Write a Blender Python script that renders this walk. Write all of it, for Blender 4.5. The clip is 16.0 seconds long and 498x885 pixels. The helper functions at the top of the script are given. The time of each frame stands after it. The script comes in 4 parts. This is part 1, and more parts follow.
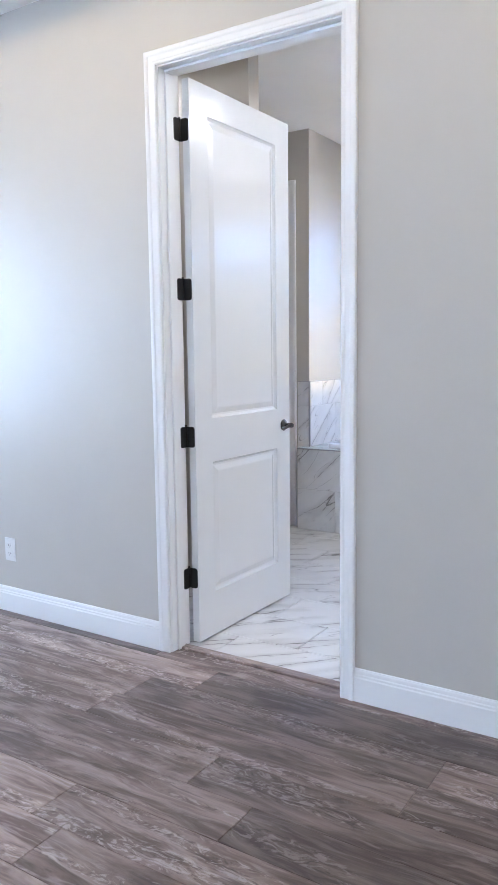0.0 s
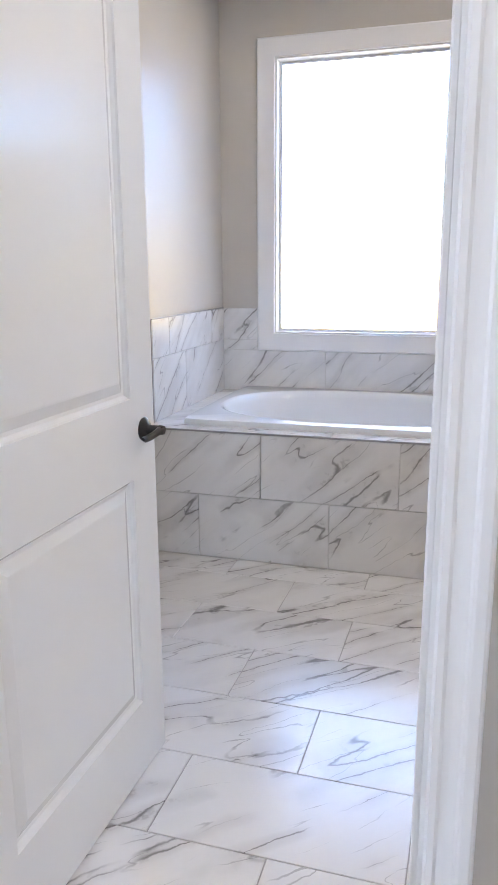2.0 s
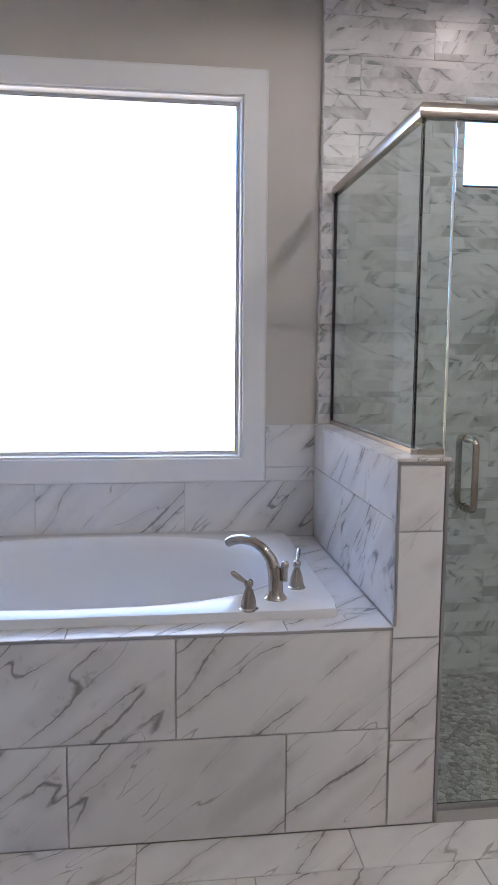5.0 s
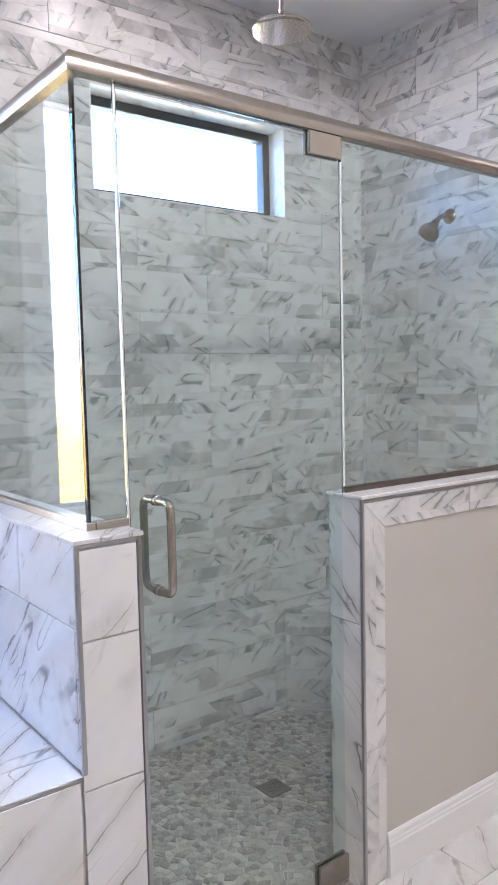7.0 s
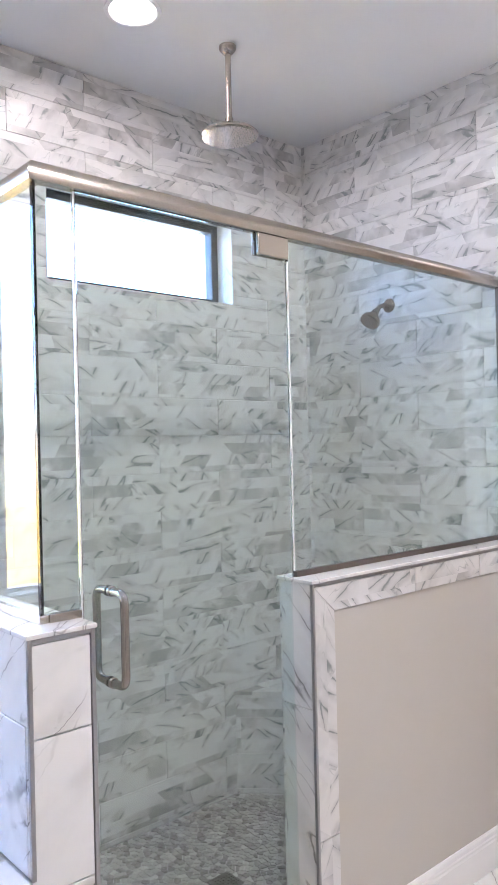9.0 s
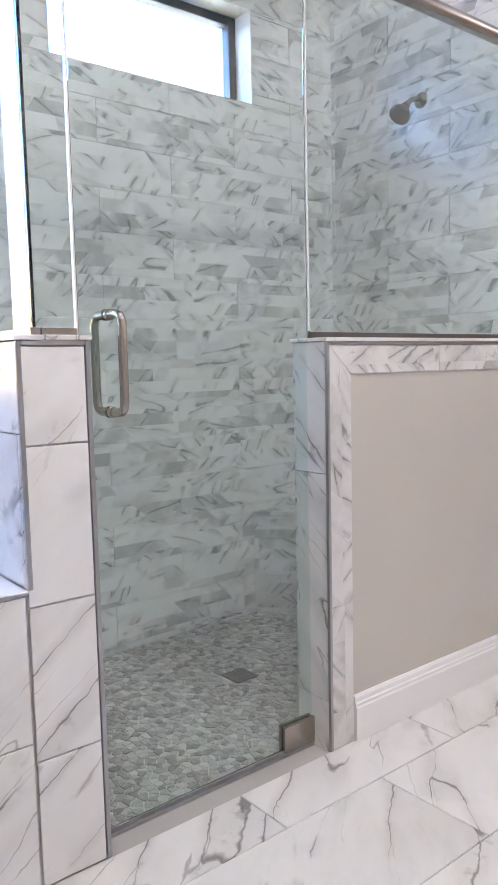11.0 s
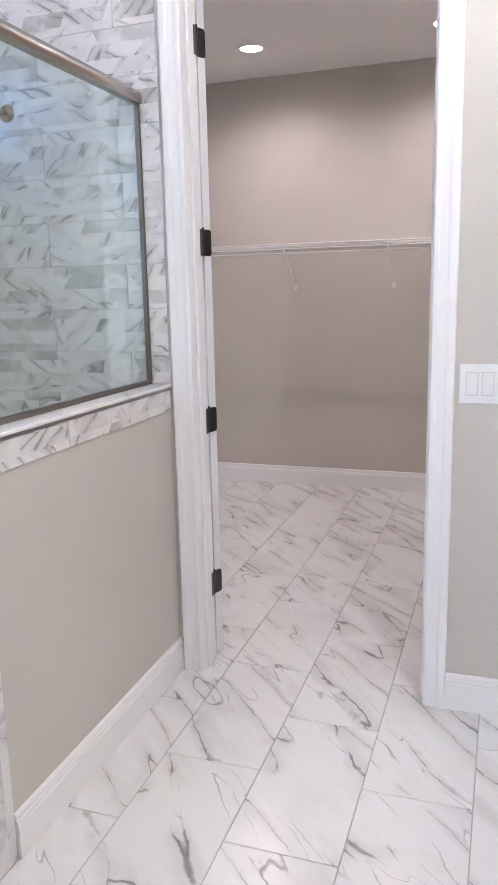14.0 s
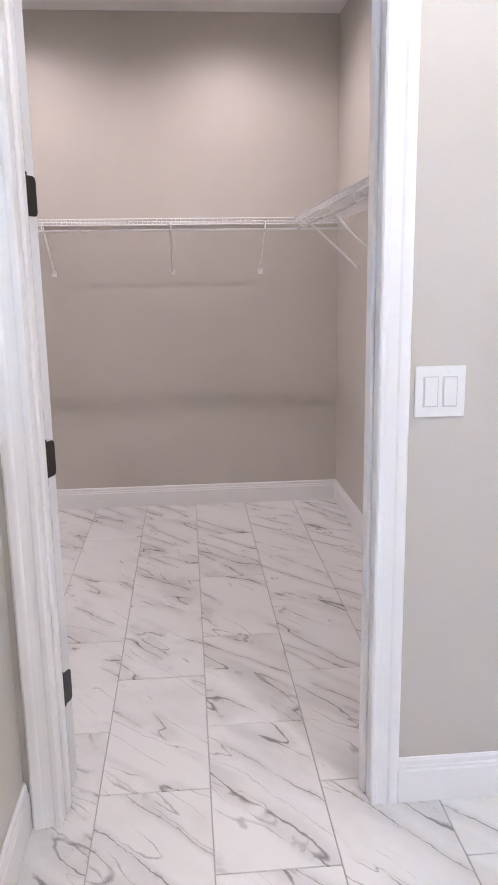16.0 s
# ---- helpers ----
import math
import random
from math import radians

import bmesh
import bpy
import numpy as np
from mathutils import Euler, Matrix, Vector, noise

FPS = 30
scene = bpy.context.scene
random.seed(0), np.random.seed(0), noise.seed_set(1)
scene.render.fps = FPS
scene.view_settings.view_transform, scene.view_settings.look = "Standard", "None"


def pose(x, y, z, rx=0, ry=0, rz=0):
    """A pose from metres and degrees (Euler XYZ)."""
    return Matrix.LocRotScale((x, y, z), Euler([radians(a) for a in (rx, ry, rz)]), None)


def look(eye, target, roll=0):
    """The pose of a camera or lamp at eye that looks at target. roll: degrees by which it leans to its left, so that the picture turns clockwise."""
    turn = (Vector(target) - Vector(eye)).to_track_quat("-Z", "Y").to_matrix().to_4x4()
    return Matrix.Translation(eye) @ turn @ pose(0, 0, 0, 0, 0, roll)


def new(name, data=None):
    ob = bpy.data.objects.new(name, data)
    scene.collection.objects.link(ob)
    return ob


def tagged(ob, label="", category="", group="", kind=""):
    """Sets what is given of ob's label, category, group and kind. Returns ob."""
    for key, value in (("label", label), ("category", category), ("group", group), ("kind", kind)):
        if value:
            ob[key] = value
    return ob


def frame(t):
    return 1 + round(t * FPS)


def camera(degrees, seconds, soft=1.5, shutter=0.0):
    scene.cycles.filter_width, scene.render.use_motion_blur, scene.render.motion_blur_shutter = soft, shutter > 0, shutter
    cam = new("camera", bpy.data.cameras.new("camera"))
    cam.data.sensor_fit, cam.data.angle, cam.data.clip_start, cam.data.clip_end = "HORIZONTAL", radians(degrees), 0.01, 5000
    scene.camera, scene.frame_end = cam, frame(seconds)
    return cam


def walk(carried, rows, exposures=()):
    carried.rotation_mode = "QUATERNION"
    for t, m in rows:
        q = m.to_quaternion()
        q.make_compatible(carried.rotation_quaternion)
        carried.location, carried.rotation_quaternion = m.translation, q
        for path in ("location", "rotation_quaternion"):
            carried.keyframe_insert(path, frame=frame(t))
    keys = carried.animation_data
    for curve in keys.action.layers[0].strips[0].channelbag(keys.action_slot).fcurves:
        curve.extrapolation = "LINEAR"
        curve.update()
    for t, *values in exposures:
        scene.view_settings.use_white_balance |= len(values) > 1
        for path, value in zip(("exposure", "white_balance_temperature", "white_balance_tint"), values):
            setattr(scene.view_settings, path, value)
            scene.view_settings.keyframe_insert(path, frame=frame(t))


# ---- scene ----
cam = camera(36.7, 16.0)
PATH = [
    (0, (0.208, 0.642, 1.313), (-0.865, 2.313, 1.073), -0.7),
    (0.5, (-0.192, 1.016, 1.314), (-1.103, 2.761, 0.963), -0.5),
    (1, (-0.469, 1.455, 1.316), (-1.264, 3.244, 0.909), -0.8),
    (1.5, (-0.749, 1.887, 1.333), (-1.44, 3.711, 0.89), -0.3),
    (2, (-0.958, 2.34, 1.326), (-1.525, 4.202, 0.869), -0.4),
    (2.5, (-1.143, 2.725, 1.337), (-1.582, 4.622, 0.882), -0.6),
    (3, (-1.24, 3.041, 1.371), (-1.557, 4.966, 0.93), -0.7),
    (3.2, (-1.284, 3.145, 1.376), (-1.545, 5.08, 0.944), -0.4),
    (5.3, (-1.295, 3.572, 1.369), (-0.893, 5.52, 1.16), 0.3),
    (5.5, (-1.258, 3.681, 1.387), (-0.736, 5.6, 1.173), 0.2),
    (6, (-1.218, 3.87, 1.389), (-0.396, 5.679, 1.161), -0.3),
    (6.5, (-1.222, 4.011, 1.4), (-0.167, 5.696, 1.181), -0.8),
    (7, (-1.228, 4.076, 1.403), (-0.023, 5.664, 1.238), -1.3),
    (7.5, (-1.244, 4.054, 1.453), (0.043, 5.584, 1.389), -1.6),
    (8, (-1.253, 4.046, 1.462), (0.064, 5.552, 1.477), -1.7),
    (8.2, (-1.255, 4.043, 1.461), (0.068, 5.543, 1.503), -1.6),
    (10.5, (-1.289, 4.09, 1.329), (0.015, 5.6, 1.193), -0.6),
    (11, (-1.168, 4.099, 1.028), (0.082, 5.647, 0.823), -1.3),
    (11.5, (-1.196, 4.085, 0.806), (0.06, 5.622, 0.562), -1.3),
    (12, (-1.232, 4.1, 1.006), (-0.029, 5.681, 0.773), -1.7),
    (12.5, (-1.24, 4.029, 1.354), (0.09, 5.499, 1.086), -0.4),
    (13, (-1.259, 4.098, 1.391), (0.298, 5.312, 1.074), 0.2),
    (13.5, (-1.194, 4.237, 1.402), (0.548, 5.15, 1.038), -0.6),
    (14, (-1.111, 4.331, 1.407), (0.743, 4.968, 1.014), -1.3),
    (14.5, (-1.043, 4.543, 1.397), (0.873, 4.935, 0.979), -1.5),
    (15, (-0.951, 4.743, 1.404), (0.991, 4.946, 0.974), -1.3),
    (15.5, (-0.761, 4.849, 1.397), (1.193, 4.884, 0.967), -1.1),
    (16, (-0.43, 5.004, 1.38), (1.519, 4.846, 0.957), -0.9),
]
EXPOSURES = [(0, 0.60, 5850, 8), (0.7, 0.82, 6000, 9), (1.5, 0.70, 6300, 11), (2.5, 0.37, 6550, 10), (3.2, 0.36, 6600, 10), (5.4, -0.14, 6150, 13), (6.5, 0.5, 6050, 13), (8.0, 1.0, 6050, 13),
             (10.5, 0.95, 6050, 13), (12.5, 0.90, 6050, 13), (14.5, 0.94, 6000, 12), (16.0, 1.02, 6000, 13)]
walk(cam, [(t, look(eye, target, roll)) for t, eye, target, roll in PATH], EXPOSURES)

# ---- world and light ----
world = bpy.data.worlds.new("sky")
scene.world = world
world.use_nodes = True
wn = world.node_tree
sky = wn.nodes.new("ShaderNodeTexSky")
sky.sky_type = 'NISHITA'
sky.sun_disc = False
sky.sun_elevation = radians(48)
sky.sun_rotation = radians(200)
wn.nodes["Background"].inputs[1].default_value = 0.15
wn.links.new(sky.outputs[0], wn.nodes["Background"].inputs[0])

sun = new("sun", bpy.data.lights.new("sun", 'SUN'))
sun.data.energy = 3.0
sun.data.angle = radians(0.5)
sun.data.color = (1.0, 0.95, 0.88)
sun.matrix_world = look((0, 0, 0), (0.23, 0.63, -0.74))


def spot_light(name, place, watts, color, size=0.014, cone=160):
    lamp = new(name, bpy.data.lights.new(name, 'SPOT'))
    lamp.data.energy = watts
    lamp.data.color = color
    lamp.data.spot_size = radians(cone)
    lamp.data.spot_blend = 0.9 if cone < 160 else 0.5 if cone < 170 else 0.1
    lamp.data.shadow_soft_size = size
    lamp.matrix_world = look(place, (place[0], place[1] + 0.0001, place[2] - 1))
    return lamp


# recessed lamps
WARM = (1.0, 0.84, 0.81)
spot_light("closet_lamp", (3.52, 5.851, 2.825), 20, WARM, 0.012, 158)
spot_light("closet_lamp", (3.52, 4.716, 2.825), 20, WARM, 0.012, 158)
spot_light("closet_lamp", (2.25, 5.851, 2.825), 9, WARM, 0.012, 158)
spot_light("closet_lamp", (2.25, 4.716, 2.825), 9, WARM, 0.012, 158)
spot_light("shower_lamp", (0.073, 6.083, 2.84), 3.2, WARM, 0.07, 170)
# unseen bathroom fill, added to brighten the half wall and floor
spot_light("bathroom_fill_lamp", (-0.6, 4.7, 2.84), 18, (1.0, 0.93, 0.89), 0.075, 176)
spot_light("bathroom_fill_lamp", (0.1, 4.0, 2.84), 48, (1.0, 0.93, 0.89), 0.075, 176)
# unseen fill, added to lighten the gap behind the open bedroom door
spot_light("passage_fill_lamp", (-2.75, 3.68, 2.84), 9, (1.0, 0.93, 0.89), 0.075, 176)
# unseen lamps, assumed from the warm tone of the upper bedroom walls
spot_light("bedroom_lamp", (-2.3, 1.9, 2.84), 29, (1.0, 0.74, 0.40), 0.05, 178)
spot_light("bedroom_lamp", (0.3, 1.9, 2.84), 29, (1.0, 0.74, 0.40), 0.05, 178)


# ---- materials ----
class Mat:
    def __init__(self, name):
        self.m = bpy.data.materials.new(name)
        self.m.use_nodes = True
        self.t = self.m.node_tree
        self.b = self.t.nodes["Principled BSDF"]

    def put(self, sock, value):
        if isinstance(value, bpy.types.NodeSocket):
            self.t.links.new(value, sock)
        elif isinstance(value, tuple) and len(value) == 3 and sock.type == 'RGBA':
            sock.default_value = (*value, 1)
        else:
            sock.default_value = value

    def set(self, **kw):
        for k, v in kw.items():
            self.put(self.b.inputs[k.replace("_", " ")], v)
        return self

    def node(self, kind, out=0, **kw):
        n = self.t.nodes.new("ShaderNode" + kind)
        for k, v in kw.items():
            if k.startswith("i"):
                self.put(n.inputs[int(k[1:])], v)
            elif k == "operation":
                n.operation = v
            elif k == "dims":
                n.noise_dimensions = v
            elif k == "feature":
                n.feature = v
        return n.outputs[out]

    def math(self, op, a, b=0.0, c=0.0):
        return self.node("Math", operation=op, i0=a, i1=b, i2=c)

    def vmath(self, op, a, b=(0.0, 0.0, 0.0)):
        return self.node("VectorMath", operation=op, i0=a, i1=b)

    def mapping(self, v, loc=(0, 0, 0), rot=(0, 0, 0), scale=(1, 1, 1)):
        return self.node("Mapping", i0=v, i1=loc, i2=tuple(radians(a) for a in rot), i3=scale)

    def noise(self, v, scale, detail=4.0, rough=0.55, dist=0.0):
        n = self.t.nodes.new("ShaderNodeTexNoise")
        self.put(n.inputs["Vector"], v)
        n.inputs["Scale"].default_value = scale
        n.inputs["Detail"].default_value = detail
        n.inputs["Roughness"].default_value = rough
        n.inputs["Distortion"].default_value = dist
        return n.outputs["Fac"]

    def ramp(self, fac, a, b, lo=0.0, hi=1.0):
        n = self.t.nodes.new("ShaderNodeMapRange")
        n.interpolation_type = 'SMOOTHSTEP'
        for i, v in enumerate((fac, a, b, lo, hi)):
            self.put(n.inputs[i], v)
        return n.outputs[0]

    def mix(self, fac, a, b, mode='MIX'):
        n = self.t.nodes.new("ShaderNodeMix")
        n.data_type, n.blend_type = 'RGBA', mode
        self.put(n.inputs[0], fac)
        self.put(n.inputs[6], a)
        self.put(n.inputs[7], b)
        return n.outputs[2]

    def bump(self, height, strength, distance):
        n = self.t.nodes.new("ShaderNodeBump")
        n.inputs["Strength"].default_value = strength
        n.inputs["Distance"].default_value = distance
        self.put(n.inputs["Height"], height)
        self.put(self.b.inputs["Normal"], n.outputs[0])
        return self

    def coords(self):
        return self.node("TexCoord", 3)

    def rand(self):
        return self.node("ObjectInfo", 5)


def paint(name, color, rough, grain=260.0, strength=0.08, vary=0.04):
    k = Mat(name)
    v = k.coords()
    big = k.noise(v, 1.7, 3)
    dark = tuple(c * (1 - vary) for c in color)
    k.set(Base_Color=k.mix(k.ramp(big, 0.3, 0.7), color, dark), Roughness=rough)
    return k.bump(k.noise(v, grain, 3), strength, 0.002).m if strength else k.m


def metal(name, color, rough, streak=(1, 1, 1)):
    k = Mat(name)
    v = k.mapping(k.coords(), scale=streak)
    k.set(Base_Color=color, Metallic=1.0, Roughness=rough)
    return k.m


def marble(name, base, grey, dark, gloss, slices=False, scale=1.0):
    """White porcelain with grey diagonal veins; with slices, printed as narrow strips of cut stone."""
    k = Mat(name)
    c, r = k.coords(), k.rand()
    shift = k.node("CombineXYZ", i0=k.math('MULTIPLY', r, 37.0), i1=k.math('MULTIPLY', r, 91.0), i2=k.math('MULTIPLY', r, 13.0))
    tone = 0.0
    if slices:
        sep = k.t.nodes.new("ShaderNodeSeparateXYZ")
        k.put(sep.inputs[0], c)
        row = k.math('FLOOR', k.math('DIVIDE', k.math('ADD', sep.outputs[1], k.math('MULTIPLY', r, 0.018)), 0.047))
        roff = k.node("TexWhiteNoise", 0, i0=k.node("CombineXYZ", i0=row, i1=k.math('MULTIPLY', r, 71.0), i2=3.0))
        slant = k.math('ADD', sep.outputs[0], k.math('MULTIPLY', sep.outputs[1], k.math('SUBTRACT', k.math('MULTIPLY', roff, 2.4), 1.2)))
        u = k.math('ADD', k.math('DIVIDE', slant, k.math('ADD', k.math('MULTIPLY', roff, 0.16), 0.11)), k.math('MULTIPLY', roff, 7.0))
        cell = k.math('FLOOR', u)
        chip = k.node("TexWhiteNoise", 0, i0=k.node("CombineXYZ", i0=cell, i1=row, i2=k.math('MULTIPLY', r, 53.0)))
        shift = k.vmath('ADD', shift, k.node("CombineXYZ", i0=k.math('MULTIPLY', chip, 9.0), i1=k.math('MULTIPLY', roff, 5.0), i2=k.math('MULTIPLY', chip, 17.0)))
        tone = chip
    v = k.vmath('ADD', c, shift)
    if slices:
        spin = k.t.nodes.new("ShaderNodeVectorRotate")
        spin.rotation_type = 'Z_AXIS'
        k.put(spin.inputs["Vector"], v)
        k.put(spin.inputs["Angle"], k.ramp(k.math('FRACT', k.math('MULTIPLY', chip, 7.31)), 0.0, 1.0, -0.35, 1.5))
        v = spin.outputs[0]
    turn = k.mapping(v, rot=(0, 0, -42), scale=(scale, scale, scale))

    def swirl(freq, amount, detail):
        """A displacement by coloured noise."""
        n = k.vmath('SCALE', k.node("TexNoise", 1, i0=turn, i2=freq, i3=detail))
        n.node.inputs[3].default_value = amount
        return n
    warp = k.vmath('ADD', k.vmath('ADD', turn, swirl(1.5, 0.10, 2.0)), k.vmath('ADD', swirl(8.0, 0.026, 4.0), swirl(36.0, 0.012, 3.0)))
    n1 = k.noise(k.mapping(warp, scale=(0.42, 3.3, 1.0)), 2.1, 1.6, 0.42)
    off = k.math('ABSOLUTE', k.math('SUBTRACT', n1, 0.5))
    n2 = k.noise(k.mapping(warp, loc=(4, 7, 1), rot=(0, 0, 16), scale=(0.5, 3.4, 1.0)), 3.6, 1.6, 0.45)
    off2 = k.math('ABSOLUTE', k.math('SUBTRACT', n2, 0.5))
    patchy = k.noise(v, 11.0 * scale, 3)
    line = k.ramp(off, 0.0, k.ramp(patchy, 0.36, 0.66, 0.004, 0.030 if slices else 0.014), 1.0, 0.0)
    fine = k.ramp(off2, 0.0, k.ramp(patchy, 0.36, 0.66, 0.014, 0.004), 1.0, 0.0)
    blot = k.math('MULTIPLY', k.ramp(off, 0.0, 0.045, 1.0, 0.0), k.ramp(k.noise(warp, 24.0, 3, 0.6), 0.56, 0.68))
    mask = k.ramp(k.noise(v, 3.1 * scale, 3), 0.40, 0.52)
    mask2 = k.ramp(k.noise(k.vmath('ADD', v, (3.0, 1.0, 2.0)), 4.0 * scale, 3), 0.46, 0.58)
    cloud = k.ramp(k.noise(k.mapping(warp, scale=(1.0, 2.2, 1.0)), 1.8, 5, 0.6), 0.45, 0.9)
    halo = k.math('MULTIPLY', k.ramp(off, 0.0, 0.11, 1.0, 0.0), mask)
    col = k.mix(k.math('MULTIPLY', cloud, 0.66), base, grey)
    col = k.mix(k.math('MULTIPLY', halo, 0.42), col, grey)
    if slices:
        col = k.mix(k.math('MULTIPLY', k.ramp(tone, 0.55, 1.0), k.ramp(k.noise(warp, 4.0, 3), 0.34, 0.62, 0.0, 0.9)), col, grey)
    col = k.mix(k.math('MULTIPLY', k.math('MULTIPLY', blot, mask), 0.3 if slices else 0.36), col, dark)
    col = k.mix(k.math('MULTIPLY', k.math('MULTIPLY', line, mask), 0.74 if slices else 0.8), col, dark)
    col = k.mix(k.math('MULTIPLY', k.math('MULTIPLY', fine, mask2), 0.34 if slices else 0.5), col, dark)
    col = k.mix(k.ramp(r, 0.0, 1.0, 0.0, 0.07), col, tuple(0.82 * x for x in base))
    k.set(Base_Color=col, Roughness=gloss)
    return k.bump(k.noise(v, 30, 3), 0.03, 0.002).m


def plank_wood(name):
    k = Mat(name)
    c, r = k.coords(), k.rand()
    shift = k.node("CombineXYZ", i0=k.math('MULTIPLY', r, 41.0), i1=k.math('MULTIPLY', r, 77.0), i2=k.math('MULTIPLY', r, 5.0))
    v = k.vmath('ADD', c, shift)
    bend_v = k.vmath('ADD', v, k.vmath('MULTIPLY', k.node("TexNoise", 1, i0=k.mapping(v, scale=(1.0, 4.0, 1.0)), i2=2.5, i3=3.0), (0.0, 0.08, 0.0)))
    broad = k.noise(k.mapping(bend_v, scale=(1.0, 6.0, 1.0)), 2.2, 5, 0.6, 0.8)
    grain = k.noise(k.mapping(bend_v, scale=(1.0, 11.0, 1.0)), 3.4, 7, 0.62, 1.1)
    fibre = k.noise(k.mapping(v, scale=(1.0, 26.0, 1.0)), 18.0, 4, 0.7)
    ragged = k.noise(k.mapping(bend_v, scale=(3.0, 8.0, 1.0)), 5.0, 6, 0.66, 1.8)
    col = k.mix(k.ramp(broad, 0.36, 0.66), (0.100, 0.073, 0.064), (0.27, 0.218, 0.198))
    col = k.mix(k.ramp(grain, 0.5, 0.7, 0.0, 0.5), col, (0.36, 0.315, 0.30))
    col = k.mix(k.ramp(grain, 0.46, 0.3, 0.0, 0.65), col, (0.055, 0.042, 0.038))
    band = k.ramp(k.noise(k.mapping(v, loc=(2, 5, 0), scale=(0.8, 9.0, 1.0)), 1.3, 3, 0.5, 0.4), 0.50, 0.58)
    col = k.mix(k.math('MULTIPLY', k.math('MULTIPLY', k.ramp(ragged, 0.5, 0.6), band), 0.42), col, (0.52, 0.47, 0.45))
    col = k.mix(k.math('MULTIPLY', k.math('MULTIPLY', k.ramp(ragged, 0.44, 0.36), band), 0.6), col, (0.05, 0.038, 0.034))
    col = k.mix(k.ramp(fibre, 0.5, 0.72, 0.0, 0.14), col, (0.045, 0.034, 0.03))
    hue = k.t.nodes.new("ShaderNodeHueSaturation")
    hue.inputs["Saturation"].default_value = 1.18
    k.put(hue.inputs["Value"], k.ramp(r, 0.0, 1.0, 0.68, 1.75))
    k.put(hue.inputs["Color"], col)
    k.set(Base_Color=hue.outputs[0], Roughness=0.4)
    return k.bump(k.math('ADD', grain, k.math('MULTIPLY', fibre, 0.5)), 0.22, 0.002).m


def stone_chip(name):
    k = Mat(name)
    c = k.node("NewGeometry", 0)
    r = k.rand()
    isl = k.node("NewGeometry", 8)
    t = k.math('FRACT', k.math('ADD', k.math('MULTIPLY', r, 3.7), k.math('MULTIPLY', isl, 5.3)))
    col = k.mix(k.ramp(t, 0.0, 0.6), (0.19, 0.175, 0.166), (0.40, 0.378, 0.365))
    col = k.mix(k.ramp(t, 0.7, 1.0, 0.0, 0.9), col, (0.58, 0.56, 0.54))
    col = k.mix(k.ramp(k.noise(c, 45, 4), 0.35, 0.7, 0.0, 0.5), col, (0.47, 0.45, 0.43))
    k.set(Base_Color=col, Roughness=0.5)
    return k.bump(k.noise(c, 90, 4), 0.2, 0.003).m


def glass(name, color, rough=0.0):
    k = Mat(name)
    k.set(Base_Color=color, Roughness=rough, Transmission_Weight=1.0, IOR=1.5)
    return k.m


def glow(name, color, strength):
    k = Mat(name)
    k.set(Base_Color=color, Emission_Color=color, Emission_Strength=strength)
    return k.m


WALL = paint("greige_wall_paint", (0.58, 0.545, 0.495), 0.40)
WHITE = paint("white_trim_paint", (0.86, 0.855, 0.85), 0.42, strength=0.0, vary=0.015)
DOORW = paint("white_door_paint", (0.78, 0.785, 0.79), 0.19, grain=90, strength=0.02, vary=0.02)
CEIL = paint("ceiling_paint", (0.84, 0.835, 0.825), 0.7, grain=120, strength=0.12)
ACRYLIC = paint("tub_acrylic", (0.82, 0.83, 0.84), 0.12, grain=20, strength=0.0, vary=0.01)
PLASTIC = paint("white_plastic", (0.84, 0.84, 0.83), 0.25, grain=40, strength=0.0, vary=0.01)
GROUT = paint("grey_grout", (0.47, 0.455, 0.44), 0.85, grain=200, strength=0.3, vary=0.12)
LGROUT = paint("light_grout", (0.66, 0.65, 0.63), 0.85, grain=200, strength=0.3, vary=0.1)
MARBLE = marble("marble_tile", (0.78, 0.772, 0.765), (0.50, 0.487, 0.475), (0.16, 0.152, 0.148), 0.22, scale=1.0)
STRIP = marble("strip_marble_tile", (0.74, 0.725, 0.712), (0.36, 0.351, 0.346), (0.13, 0.162, 0.158), 0.28, slices=True, scale=1.9)
WOOD = plank_wood("grey_brown_plank")
CHIP = stone_chip("pebble_stone")
NICKEL = metal("brushed_nickel", (0.46, 0.415, 0.37), 0.26, (1, 1, 8))
TRIMM = metal("metal_tile_edge", (0.42, 0.41, 0.41), 0.36)
DRAINM = metal("drain_metal", (0.2, 0.19, 0.18), 0.4)
CHANNEL = metal("dark_bronze_channel", (0.20, 0.175, 0.155), 0.35)
BRONZE = paint("black_bronze", (0.012, 0.011, 0.011), 0.34, grain=80, strength=0.06)
DARK = paint("dark_window_frame", (0.02, 0.021, 0.023), 0.35, grain=60, strength=0.02)
GLASS = glass("shower_glass", (0.82, 0.93, 0.91))
PANE = glass("window_glass", (0.98, 0.99, 0.99))
LAMP = glow("lamp_disc", (1.0, 0.93, 0.85), 6.0)
def skyline(name):
    k = Mat(name)
    sep = k.t.nodes.new("ShaderNodeSeparateXYZ")
    k.put(sep.inputs[0], k.coords())
    z = sep.outputs[2]
    col = k.mix(k.ramp(z, 1.0, 1.5), (0.52, 0.36, 0.12), (0.62, 0.53, 0.36))
    col = k.mix(k.ramp(z, 1.4, 2.0), col, (0.44, 0.60, 0.92))
    col = k.mix(k.ramp(z, 1.9, 3.0), col, (0.28, 0.50, 1.0))
    k.set(Base_Color=(0, 0, 0), Emission_Color=col, Emission_Strength=10.0)
    return k.m


SKYLINE = skyline("bright_outdoors")
SKYBLUE = glow("bright_sky", (0.68, 0.80, 1.0), 7.4)
